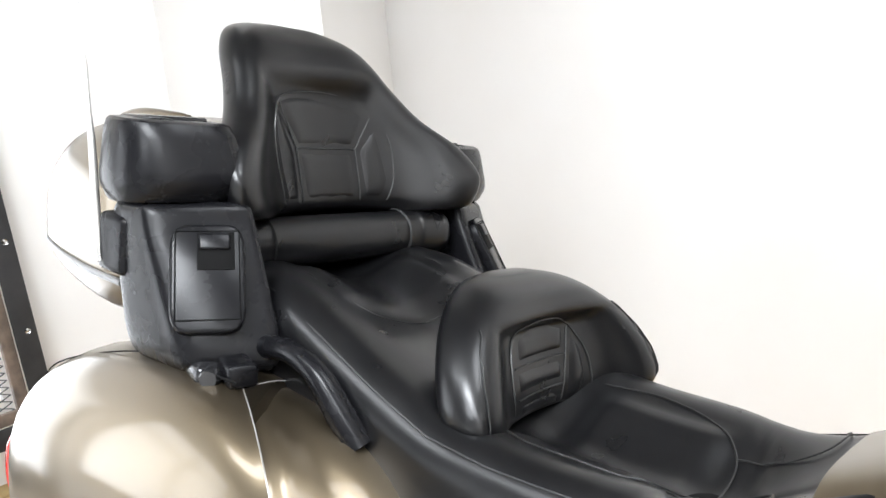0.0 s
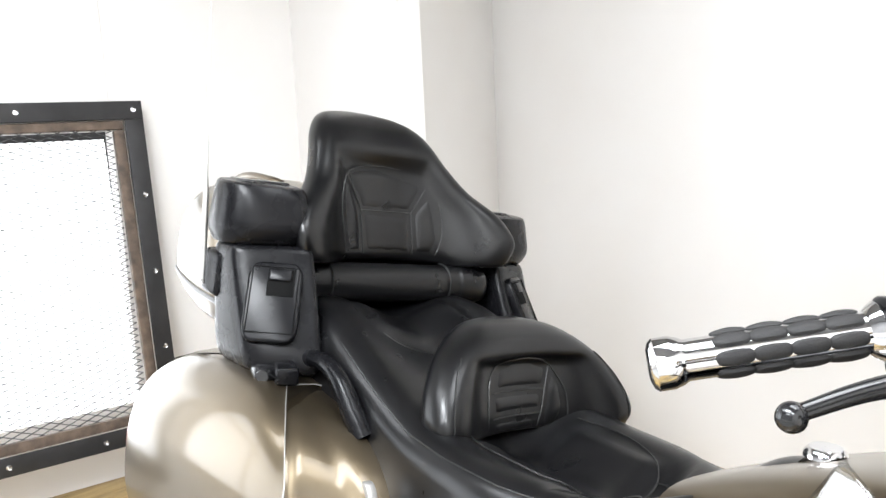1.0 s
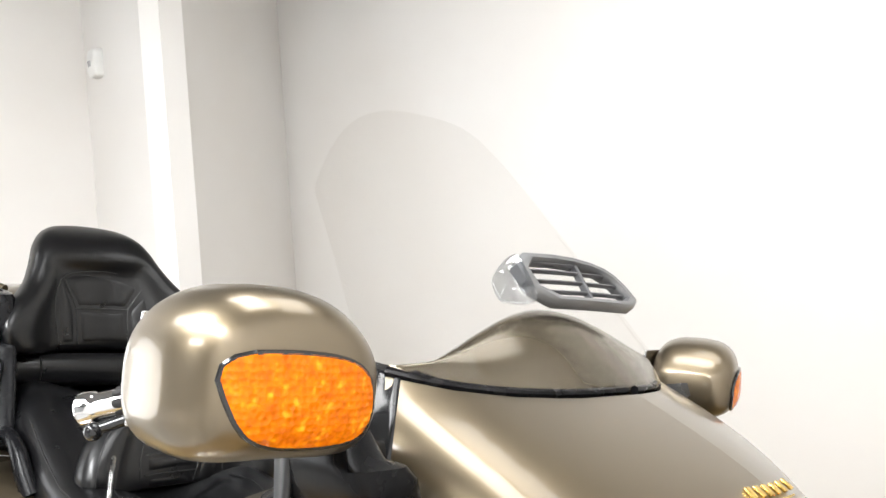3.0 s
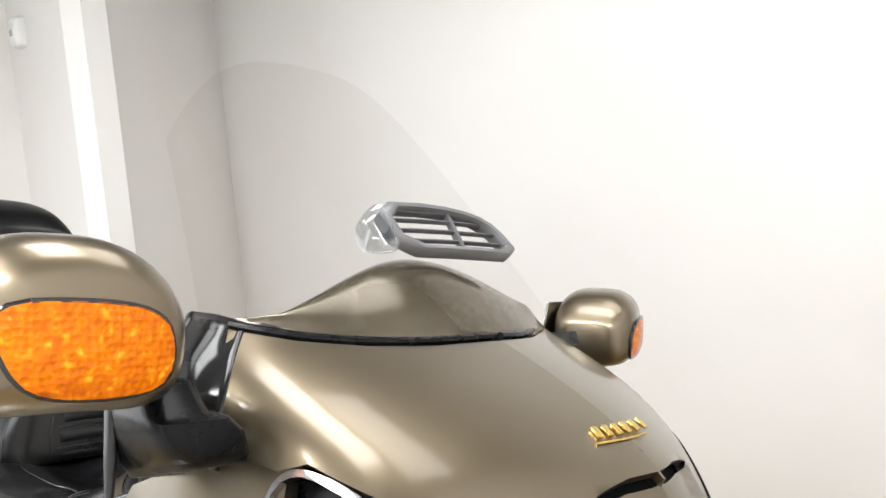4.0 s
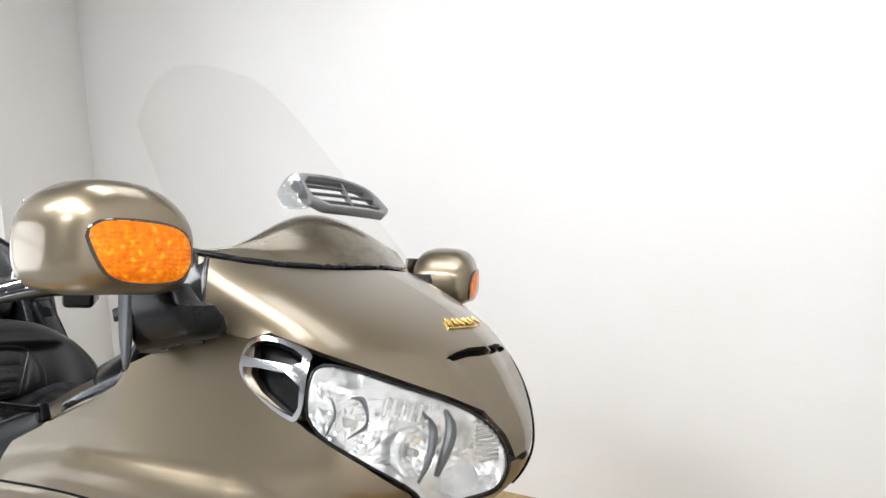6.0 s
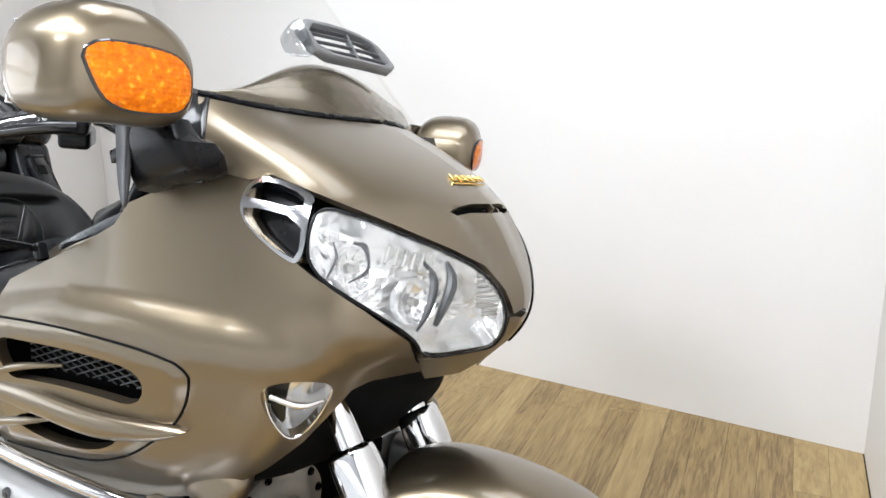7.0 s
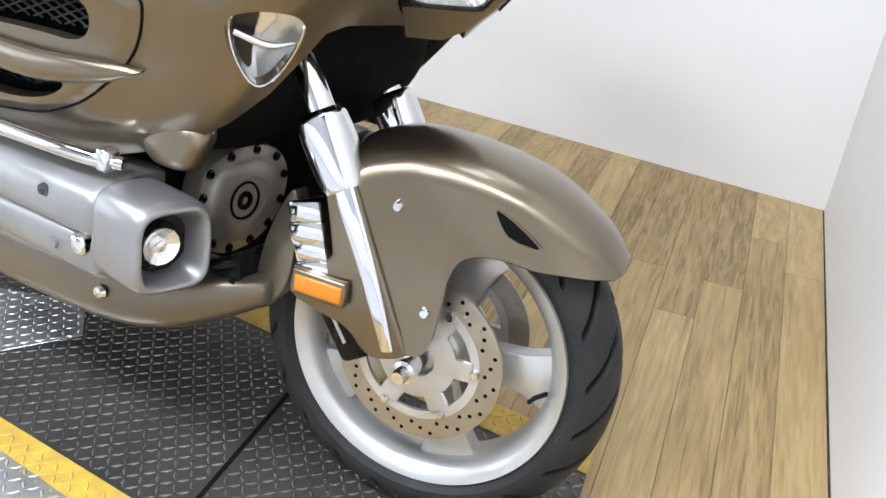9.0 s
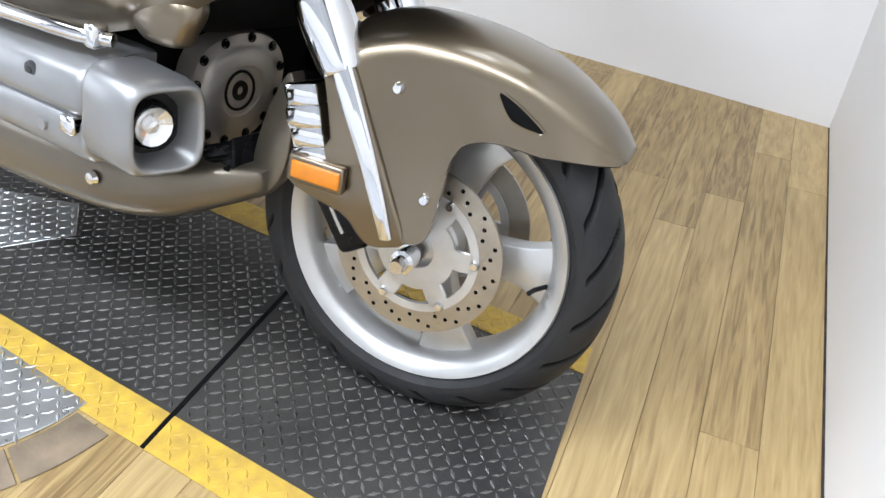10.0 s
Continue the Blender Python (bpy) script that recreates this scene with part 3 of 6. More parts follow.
cowl_low = [(0.004, 0.893), (-0.006, 0.912), (-0.018, 0.932), (-0.055, 0.968), (-0.109, 0.991), (-0.195, 1.022), (-0.244, 1.039), (-0.296, 1.056), (-0.364, 1.0785), (-0.392, 1.0695), (-0.459, 1.081), (-0.466, 1.13)]
SLOT = [(-0.110, 1.041), (-0.098, 1.047), (-0.066, 1.053), (-0.030, 1.053), (-0.0243, 1.046), (-0.030, 1.0445), (-0.066, 1.0445), (-0.098, 1.039)]


def nose_relief(s, z):
    """The sunk panel below the nose slot."""
    if 0.93 < z < 1.046 and s > -0.108:
        edge = -0.108 + (1.046 - z) * 0.80
        k = min(1.0, max(0.0, (s - edge) / 0.012))
        return -0.008 * k * min(1.0, max(0.0, (z - 0.93) / 0.05))
    return 0.0


upper = whole(skin_panel(cowl_top + cowl_mid + cowl_low, 0.0, [SLOT], relief=nose_relief, lip=0.010))
part("upper_cowl", upper, PAINT, bike, "bronze metallic nose fairing", sharp=60)
# sheet behind the slot, its shade put into the near-black colour
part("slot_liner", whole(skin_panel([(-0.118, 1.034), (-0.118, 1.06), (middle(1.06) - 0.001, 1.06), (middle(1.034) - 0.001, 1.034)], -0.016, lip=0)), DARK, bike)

# headlights
def facets(s, z):
    """Uneven depth of the mirror bed, in shards."""
    return 0.007 * min(1.0, edge_distance(HL, s, z) / 0.02) * math.sin(s * 610.0 + 2.0 * math.sin(z * 130.0)) * math.sin(z * 420.0 + s * 90.0)


def headlight():
    lens = skin_panel(round_poly(HL, 2), 0.002, step=0.014, lip=0.012)
    back = skin_panel(round_poly(HL, 2), -0.050, step=0.011, relief=facets, lip=-0.045)
    rim = bmesh.new()
    ring = round_poly(HL, 2)
    tube([skin(s, z, 0.001) for s, z in ring + ring[:1]], 0.0022, 6, 0, rim, False)
    for side in (0, 1):
        f = mirrored if side else (lambda b: b.copy())
        hl = part("headlight", f(lens), LENS, bike, "clear headlight lens with chrome reflectors")
        hl.visible_shadow = False
        part("reflector", f(back), REFLECT, hl, smooth=False)
        part("seal", f(rim), BLACK, hl)
        for s, z, r in ((-0.252, 0.978, 0.034), (-0.150, 0.925, 0.034)):
            c = skin(s, z, -0.046)
            d = Vector((1.0, -0.35, 0.06)).normalized()
            turn = Matrix.Translation(c) @ (-d).to_track_quat("Y", "Z").to_matrix().to_4x4()
            bm = lathe([(0.0, 0.0005), (-0.002, r * 0.35), (-0.010, r * 0.7), (-0.022, r * 0.97), (-0.018, r), (-0.004, r)], 9, turn)
            part("lamp_bowl", mirrored(bm) if side else bm, REFLECT, hl, smooth=False)
            bm = lathe([(-0.020, 0.0005), (-0.020, 0.005), (-0.006, 0.006), (-0.004, 0.0005)], 12, turn)
            part("bulb_cap", mirrored(bm) if side else bm, SILVER, hl)
        # dark curved bands between the mirrors
        for run, r in (([(-0.149, 0.979), (-0.1345, 0.9595), (-0.133, 0.938), (-0.141, 0.908), (-0.155, 0.876)], [0.002, 0.0055, 0.0065, 0.005, 0.002]),
                       ([(-0.111, 0.978), (-0.104, 0.958), (-0.106, 0.937), (-0.117, 0.911), (-0.127, 0.883)], [0.003, 0.0075, 0.0085, 0.007, 0.004]),
                       ([(-0.282, 1.002), (-0.2775, 0.984), (-0.284, 0.967), (-0.2915, 0.952)], [0.001, 0.002, 0.002, 0.001]),
                       ([(-0.2535, 1.003), (-0.2367, 0.9995), (-0.2305, 0.9795), (-0.2355, 0.965), (-0.2605, 0.9505)], [0.001, 0.0045, 0.002, 0.003, 0.001])):
            part("dark_band", f(tube([skin(s, z, -0.012) for s, z in run], r, 8, 24)), SATIN, hl)
        flutes = bmesh.new()
        for i in range(9):
            z = 0.955 - i * 0.0075
            tube([skin(-0.062 + 0.010 * (i > 6), z, -0.010), skin(-0.035, z - 0.001, -0.010), skin(-0.022, z - 0.002, -0.010)], 0.0022, 6, 6, flutes)
        for i in range(6):
            s = -0.200 + i * 0.013
            tube([skin(s, 1.000 - i * 0.003, -0.012), skin(s - 0.008, 0.978 - i * 0.003, -0.012)], 0.0024, 6, 0, flutes)
        tagged(part("fluting", f(flutes), SILVER, hl), kind="stuff")
    lens.free(), back.free(), rim.free()


headlight()

# chrome vent beside the headlight
VENT = round_poly([(-0.400, 1.045), (-0.388, 1.068), (-0.363, 1.076), (-0.303, 1.055), (-0.313, 1.036), (-0.319, 0.964), (-0.346, 0.974), (-0.384, 1.003), (-0.400, 1.024)], 2)
VH1 = round_poly([(-0.394, 1.050), (-0.382, 1.065), (-0.362, 1.069), (-0.320, 1.054), (-0.320, 1.036), (-0.392, 1.046)], 1)
VH2 = round_poly([(-0.396, 1.036), (-0.321, 1.025), (-0.324, 0.972), (-0.346, 0.980), (-0.384, 1.006), (-0.395, 1.022)], 1)
both("vent_bezel", skin_panel(VENT, 0.004, [VH1, VH2], 0.012, lip=0.016), VENT_CHROME, bike, "chrome vent surround")
both("vent_liner", skin_panel(VENT, -0.03, (), 0.02, lip=-0.024), BLACK, bike)

# side cowl
SIDE_TOP = [(-0.778, 0.800), (-0.786, 0.845), (-0.770, 0.872), (-0.730, 0.897), (-0.645, 0.948), (-0.590, 0.985), (-0.568, 1.020), (-0.500, 1.056), (-0.456, 1.083), (-0.384, 1.072), (-0.389, 1.024), (-0.374, 1.002), (-0.312, 0.957), (-0.237, 0.914), (-0.171, 0.868), (-0.152, 0.830)]
SIDE_LOW = [(-0.128, 0.806), (-0.210, 0.800), (-0.240, 0.788), (-0.268, 0.745), (-0.300, 0.695), (-0.350, 0.640), (-0.420, 0.585), (-0.51, 0.545), (-0.64, 0.520), (-0.80, 0.512), (-0.83, 0.60)]
FRAME_O = [(-0.80, 0.815), (-0.774, 0.820), (-0.605, 0.826), (-0.480, 0.818), (-0.452, 0.789), (-0.478, 0.712), (-0.560, 0.622), (-0.620, 0.590), (-0.772, 0.560), (-0.80, 0.56)]
HOLE_U = round_poly([(-0.77, 0.787), (-0.708, 0.790), (-0.605, 0.795), (-0.516, 0.787), (-0.531, 0.719), (-0.607, 0.722), (-0.712, 0.716), (-0.77, 0.705)], 2)
HOLE_L = round_poly([(-0.784, 0.622), (-0.709, 0.660), (-0.643, 0.656), (-0.560, 0.658), (-0.610, 0.614), (-0.70, 0.600)], 2)
FOG = round_poly([(-0.358, 0.800), (-0.321, 0.815), (-0.274, 0.812), (-0.264, 0.786), (-0.288, 0.724), (-0.318, 0.698), (-0.346, 0.732), (-0.360, 0.772)], 2)


CREASE_S, CREASE_Z = (-0.82, -0.74, -0.66, -0.525, -0.412, -0.33, -0.262), (0.830, 0.862, 0.884, 0.891, 0.887, 0.868, 0.850)


def cowl_relief(s, z):
    """The shelf that runs forward along the side under its sharp crease, and the surround of the air vents."""
    line = np.interp(s, CREASE_S, CREASE_Z)
    fade = np.interp(s, (-0.46, -0.22), (1.0, 0.0))
    d = line - z
    if d < 0:
        shelf = 0.006 * math.exp(d / 0.030) - 0.006
    elif d < 0.046:
        shelf = 0.025 * math.sin(d / 0.046 * math.pi / 2)
    else:
        shelf = 0.025 * math.exp(-(((d - 0.046) / 0.080) ** 2))
    shelf *= fade
    k = edge_distance(FRAME_O, s, z) * (1 if in_poly(FRAME_O, s, z) else -1)
    return shelf + 0.007 * min(1.0, max(0.0, (k + 0.004) / 0.014))


both("side_cowl", skin_panel(SIDE_TOP + SIDE_LOW, -0.0015, [HOLE_U, HOLE_L, FOG], 0.0095, relief=cowl_relief, lip=0.018), PAINT, bike, "bronze side fairing with air vents", sharp=50)
groove = bmesh.new()
tube([skin(s, z, cowl_relief(s, z) - 0.0010) for s, z in spline([(-0.80, 0.815), (-0.70, 0.824), (-0.605, 0.827), (-0.490, 0.820), (-0.455, 0.802), (-0.456, 0.770), (-0.478, 0.712), (-0.52, 0.66), (-0.56, 0.622), (-0.62, 0.588), (-0.70, 0.570), (-0.80, 0.558)], 60)], 0.0022, 6, 0, groove)
both("vent_groove", groove, DARK, bike)
fin = []
for k, (s, z, h, o) in enumerate(spline([(-0.83, 0.672, 0.018, 0.010), (-0.714, 0.677, 0.022, 0.020), (-0.608, 0.675, 0.022, 0.024), (-0.53, 0.686, 0.017, 0.022), (-0.485, 0.694, 0.010, 0.014), (-0.462, 0.699, 0.002, 0.004)], 24)):
    fin.append([skin(s, z + h * a, o + 0.014 * b - 0.010) for a, b in superring(14, 0.9, 0.9)])
both("vent_fin", grid_mesh(fin, True, True), PAINT, bike, "pointed bronze fin across the vents")
fin2 = bmesh.new()
tube([skin(s, z, o) for s, z, o in ((-0.80, 0.706, 0.006), (-0.74, 0.733, 0.010), (-0.672, 0.748, -0.004))], [0.008, 0.007, 0.003], 10, 10, fin2)
tube([skin(s, z, o) for s, z, o in ((-0.80, 0.606, 0.006), (-0.74, 0.632, 0.010), (-0.69, 0.645, -0.004))], [0.008, 0.007, 0.003], 10, 10, fin2)
both("vent_strake", fin2, PAINT, bike)
# near-black sheet behind the vents: the shade inside is in its colour
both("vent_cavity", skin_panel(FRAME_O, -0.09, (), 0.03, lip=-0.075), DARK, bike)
# vent mesh
wire = bmesh.new()
for hole, off in ((HOLE_U, -0.032), (HOLE_L, -0.034)):
    for slope in (1, -1):
        for c in np.arange(0.2, 1.4, 0.0135):
            run = [(s, (c + slope * s * 0.55)) for s in np.arange(-0.80, -0.50, 0.007)]
            run = [(s, z) for s, z in run if in_poly(hole, s, z)]
            if len(run) > 1:
                tube([skin(s, z, off) for s, z in (run[0], run[len(run) // 2], run[-1])], 0.0015, 5, 0, wire)
both("vent_mesh", wire, MESH_GREY, bike, "black diamond mesh")

# fog lamp let into the cowl
fog_back = skin_panel(FOG, -0.05, (), 0.02, lip=-0.05)
both("fog_reflector", fog_back, REFLECT, bike, "chrome three-cornered fog lamp")
both("fog_dark_side", skin_panel(round_poly([(-0.358, 0.797), (-0.326, 0.810), (-0.330, 0.76), (-0.325, 0.715), (-0.346, 0.735), (-0.360, 0.772)], 1), -0.016, (), 0.02, lip=0.01), DARK, bike)
bar = bmesh.new()
tube([skin(-0.352, 0.776, -0.004), skin(-0.31, 0.766, 0.0), skin(-0.276, 0.768, -0.006)], [0.005, 0.006, 0.003], 10, 8, bar)
both("fog_bar", bar, CHROME, bike)
fog_ring = bmesh.new()
tube([skin(s, z, -0.002) for s, z in FOG + FOG[:1]], 0.0026, 8, 0, fog_ring, False)
both("fog_bezel", fog_ring, CHROME, bike)
fl = skin_panel(FOG, -0.012, (), 0.02, lip=0)
for ob in both("fog_lens", fl, LENS, bike):
    ob.visible_shadow = False

# chin under the headlights
CHIN = [(-0.149, 0.833), (-0.060, 0.833), (-0.016, 0.833), (-0.004, 0.856), (-0.004, 0.888), (0.006, 0.889)] + [(middle(z), z) for z in np.linspace(0.885, 0.800, 7)] + [(-0.060, 0.785), (-0.125, 0.789)]
part("chin", whole(skin_panel(CHIN, 0.0, (), 0.014, lip=0.03)), PAINT, bike, "bronze chin below the headlights", sharp=50)

# the gold badge: plain raised bars
plate = bmesh.new()
tube([skin(t, 1.0800, 0.0012) for t in np.linspace(-0.094, -0.028, 9)], 0.0012, 6, 0, plate)
badge = part("badge", plate, GOLD, bike, "small gold badge on the nose")
for i in range(6):
    t = -0.091 + i * 0.0118
    c, n = skin(t, 1.0875, 0.002), skin_normal(t, 1.0875)
    part("badge_bar", box(0.0085, 0.015, 0.004, Matrix.Translation(c) @ n.to_track_quat("Z", "Y").to_matrix().to_4x4(), 0.0012, 2), GOLD, badge)

# windshield
def shield(u, v, off=0.0):
    h = 0.335 - 0.055 * v
    return (-0.252 - 0.37 * v - 0.02 * v * v - (0.105 - 0.03 * v) * u * u + off - (0.3 * (h * u) ** 2 / (h * u + 0.1) if u > 0 else 0), h * u, 1.170 + 0.385 * v + 0.015 * (1 - v) * u * u)


rows = []
for j in range(33):
    v = j / 32
    row = []
    for i in range(41):
        u = -1 + i / 20
        top = 1.0 - 0.42 * abs(u) ** 3.2
        row.append(shield(u * (1 - 0.06 * v), v * top))
    rows.append(row)
ws = part("windshield", grid_mesh(rows), CLEAR, bike, "tall clear curved windshield", sharp=0)
thick(ws, 0.004)
ws.visible_shadow = False
strip = bmesh.new()
edge = spline([(s, z + 0.004) for s, z in cowl_top], 30)
tube([skin(s, z, 0.0) for s, z in edge], 0.0055, 8, 0, strip)
part("windshield_trim", whole(strip), BLACK, bike, "black rubber windshield trim")
pad = bmesh.new()
tube([skin(s, z, -0.024) for s, z in ((-0.462, 1.190), (-0.44, 1.194), (-0.41, 1.188), (-0.38, 1.180), (-0.36, 1.174))], [0.008, 0.014, 0.014, 0.010, 0.005], 12, 16, pad)
both("dash_corner_pad", pad, BLACK, bike, "rough black pad in the dashboard's corner")
# smoked hump behind the foot of the windshield
rows = []
for j in range(15):
    v = min(1.0, j / 12)
    row = []
    for u in np.linspace(-1, 1, 37):
        front = -0.268 - 0.12 * u * u
        ridge = min(front - 0.012, -0.3817 + (0.0225 if u < 0 else 0.07) * u * u)
        rise = 0.071 * max(0.0, math.cos(u * 1.57)) ** 1.75 + 0.025
        row.append((front + (ridge - front) * v - 0.012 * max(0, j - 12), (0.27 * u - 0.01) * (1 - v) + (0.246 * u - 0.03) * v, 1.166 + rise * math.sin(v * math.pi / 2) - 0.006 * max(0, j - 12)))
    rows.append(row)
thick(part("dash_hood", grid_mesh(rows), HOOD, bike, "smoky brown hood behind the windshield", sharp=0), 0.006)
rows = [[(-0.36 - 0.20 * v, 0.31 * u, 1.160 - 0.07 * v) for u in np.linspace(-1, 1, 9)] for v in np.linspace(0, 1, 5)]
thick(part("dash_top", grid_mesh(rows), BLACK, bike, "matt black dashboard top"), 0.02)
# vent in the windshield
def shield_vent():
    m = Matrix.Translation((-0.372, 0.048, 1.304)) @ pose(0, 0, 0, 0, -36, 0)
    outer = round_poly([(-0.126, -0.041), (-0.140, 0.034), (-0.04, 0.036), (0.040, 0.025), (0.076, 0.004), (0.098, -0.044), (0.0, -0.044)], 1)
    inner = [(-0.018 + (y + 0.018) * 0.84, -0.004 + (z + 0.004) * 0.74) for y, z in outer]

    def bowed(y, z, off=0.0):
        return m @ Vector((0.004 - 0.25 * y * y + off, y, z))
    rows = [[bowed(y + (iy - y) * k, z + (iz - z) * k, o) for (y, z), (iy, iz) in zip(outer, inner)] for k, o in ((0.0, -0.012), (0.0, 0.003), (0.3, 0.007), (0.8, 0.006), (1.0, 0.0), (1.0, -0.014))]
    vent = part("windshield_vent", grid_mesh(rows, True), VENT_GREY, bike, "grey slatted windshield vent", sharp=50)
    slat_grey = material("vent_slat_grey", (0.10, 0.10, 0.105), 0.35)
    for z, y0, y1 in ((-0.022, -0.106, 0.072), (-0.006, -0.112, 0.066), (0.010, -0.116, 0.050), (0.022, -0.118, 0.020)):
        rows = [[bowed(y, z + dz, o) for dz, o in ((-0.0018, -0.006), (-0.0004, 0.0), (0.0014, 0.0), (0.0004, -0.007))] for y in np.linspace(y0, y1, 9)]
        part("slat", grid_mesh(rows), slat_grey, vent)
    part("divider", box(0.010, 0.006, 0.056, m @ pose(0.0, -0.012, -0.004), 0.001), slat_grey, vent)
    for y0, y1 in ((-0.153, -0.132),):
        rows = []
        for k in np.linspace(0, 1, 7):
            y = y1 + (y0 - y1) * k
            h = 0.036 - 0.016 * k * k
            rows.append([bowed(y, -0.004 + h * c, -0.020 * k + (0.010 + 0.004 * k) * d) for c, d in superring(20, 0.6, 0.8)])
        part("cheek", grid_mesh(rows, True, True), CHEEK, vent, "clear moulded end of the vent")


shield_vent()

# mirrors with turn signals
def mirror_profile(y):
    """Centre x, centre z, half length, depth below and height above the centre of the mirror shell at a distance |y| from the middle."""
    t = (y - 0.402) / 0.181
    k = max(0.0, 1 - min(1.0, abs(2 * t - 0.98)) ** 4.6) ** 0.42
    dome = max(0.0, 1 - min(1.0, abs(t - 0.56) / 0.62) ** 2.4) ** 0.6
    return -0.305 - 0.030 * t * t, 1.187 + 0.006 * math.sin(t * math.pi), 0.012 + 0.066 * k, 0.008 + 0.058 * k, 0.008 + 0.069 * k * dome


def mirror_front(y, z):
    cx, cz, a, low, high = mirror_profile(y)
    t = min(1.0, abs((z - cz) / (high if z > cz else low)))
    return cx + a * (1 - t ** 2.94) ** (1 / 2.94)


SIG = round_poly([(-0.562, 1.217), (-0.48, 1.219), (-0.436, 1.208), (-0.425, 1.178), (-0.432, 1.149), (-0.470, 1.142), (-0.520, 1.145), (-0.545, 1.164)], 2)
for side in (-1, 1):
    mir = []
    for y in spline([(0.403,), (0.408,), (0.42,), (0.448,), (0.486,), (0.524,), (0.548,), (0.566,), (0.5755,), (0.5797,)], 36)[:, 0]:
        cx, cz, a, low, high = mirror_profile(y)
        mir.append([(cx + a * c, side * y, cz + (high if s > 0 else low) * s) for c, s in superring(36, 0.68, 0.68)])
    TX = pose(-0.477, 0.565, 1.142, 0, 0, 15) @ pose(0.305, -0.49, -1.187) if side > 0 else Matrix()
    mm = part("mirror", into(grid_mesh(mir, True, True), None, TX), PAINT, bike, "bronze mirror shell with amber turn signal", sharp=60)
    bm = bmesh.new()
    bm.faces.new([bm.verts.new((y, z, 0)) for y, z in SIG])
    for y in np.arange(-0.56, -0.385, 0.009):
        bmesh.ops.bisect_plane(bm, geom=bm.verts[:] + bm.edges[:] + bm.faces[:], plane_co=(y, 0, 0), plane_no=(1, 0, 0))
    for z in np.arange(1.145, 1.225, 0.009):
        bmesh.ops.bisect_plane(bm, geom=bm.verts[:] + bm.edges[:] + bm.faces[:], plane_co=(0, z, 0), plane_no=(0, 1, 0))
    for v in bm.verts:
        y, z = v.co.x, v.co.y
        v.co = (mirror_front(-y, z) + 0.004, y * -side, z)
    ext = bmesh.ops.extrude_edge_only(bm, edges=[e for e in bm.edges if e.is_boundary])
    for v in ext["geom"]:
        if isinstance(v, bmesh.types.BMVert):
            v.co.x -= 0.012
    part("turn_signal", into(bm, None, TX), AMBER, mm, "amber turn signal lens", sharp=60)
    rim = bmesh.new()
    tube([(mirror_front(-y, z) + 0.0015, y * -side, z) for y, z in SIG + SIG[:1]], 0.0028, 6, 0, rim, False)
    part("signal_rim", into(rim, None, TX), BLACK_GLOSS, mm)
    part("mirror_glass", box(0.004, 0.15, 0.10, TX @ pose(-0.390, side * 0.49, 1.192, 0, 8, -side * 4), 0.001), CHROME, mm)
    # arm and boot down to the fairing
    TA = pose(-0.15, -0.02, -0.032) if side > 0 else TX
    arm = []
    for z, x0, x1, y0, y1, tilt in ((1.142, -0.372, -0.290, 0.372, 0.420, 0.0), (1.118, -0.372, -0.270, 0.366, 0.424, 0.0), (1.110, -0.374, -0.256, 0.350, 0.424, 0.04), (1.090, -0.376, -0.254, 0.336, 0.420, 0.12), (1.064, -0.380, -0.254, 0.330, 0.410, 0.22), (1.050, -0.382, -0.258, 0.320, 0.398, 0.28), (1.047, -0.384, -0.268, 0.310, 0.370, 0.28)):
        arm.append([(x, side * ((y0 + y1) / 2 + (y1 - y0) / 2 * s), z + tilt * (x + 0.348)) for x, s in [((x0 + x1) / 2 + (x1 - x0) / 2 * c, s) for c, s in superring(32, 0.42, 0.42)]])
    ma = part("mirror_arm", into(grid_mesh(arm, True, True), None, TA), BLACK, bike, "black mirror support")
    finb = blob([(1.020, 0.012, 0, 0.003, 0.002), (1.030, 0.010, 0, 0.012, 0.004), (1.06, 0.004, 0, 0.022, 0.006), (1.10, 0.0, 0, 0.029, 0.007), (1.13, 0.0, 0, 0.031, 0.008), (1.15, 0.0, 0, 0.029, 0.008)], "z", 24, 0.7, 24)
    finb = into(finb, None, pose(-0.382, side * 0.410, 0, 0, 0, side * 22))
    part("arm_fin", into(finb, None, TA), SATIN, ma, "satin grey end of the support")
boot = []
for z in np.linspace(1.058, 1.186, 15):
    p = skin(-0.4565, z, -0.003)
    k = (z - 1.058) / 0.128
    w = 0.050 + 0.020 * math.sin(math.pi * k) ** 2
    boot.append([(p.x - 0.030 * q - 0.020 * math.sin(math.pi * q), p.y - w * q + 0.012 * math.sin(math.pi * q), z + 0.012 * q * k) for q in np.linspace(0, 1, 11)])
for ob in both("mirror_boot", grid_mesh(boot), BLACK_GLOSS, bike, "glossy dark hollow boot below the mirror", sharp=0):
    thick(ob, 0.006, 0)

# ---- front wheel, fork and fender ----
STEER = pose(0, 0, 0.303) @ pose(0, 0, 0, 0, -4, 9) @ pose(0, 0, -0.303)
RT, AX = 0.307, 0.303


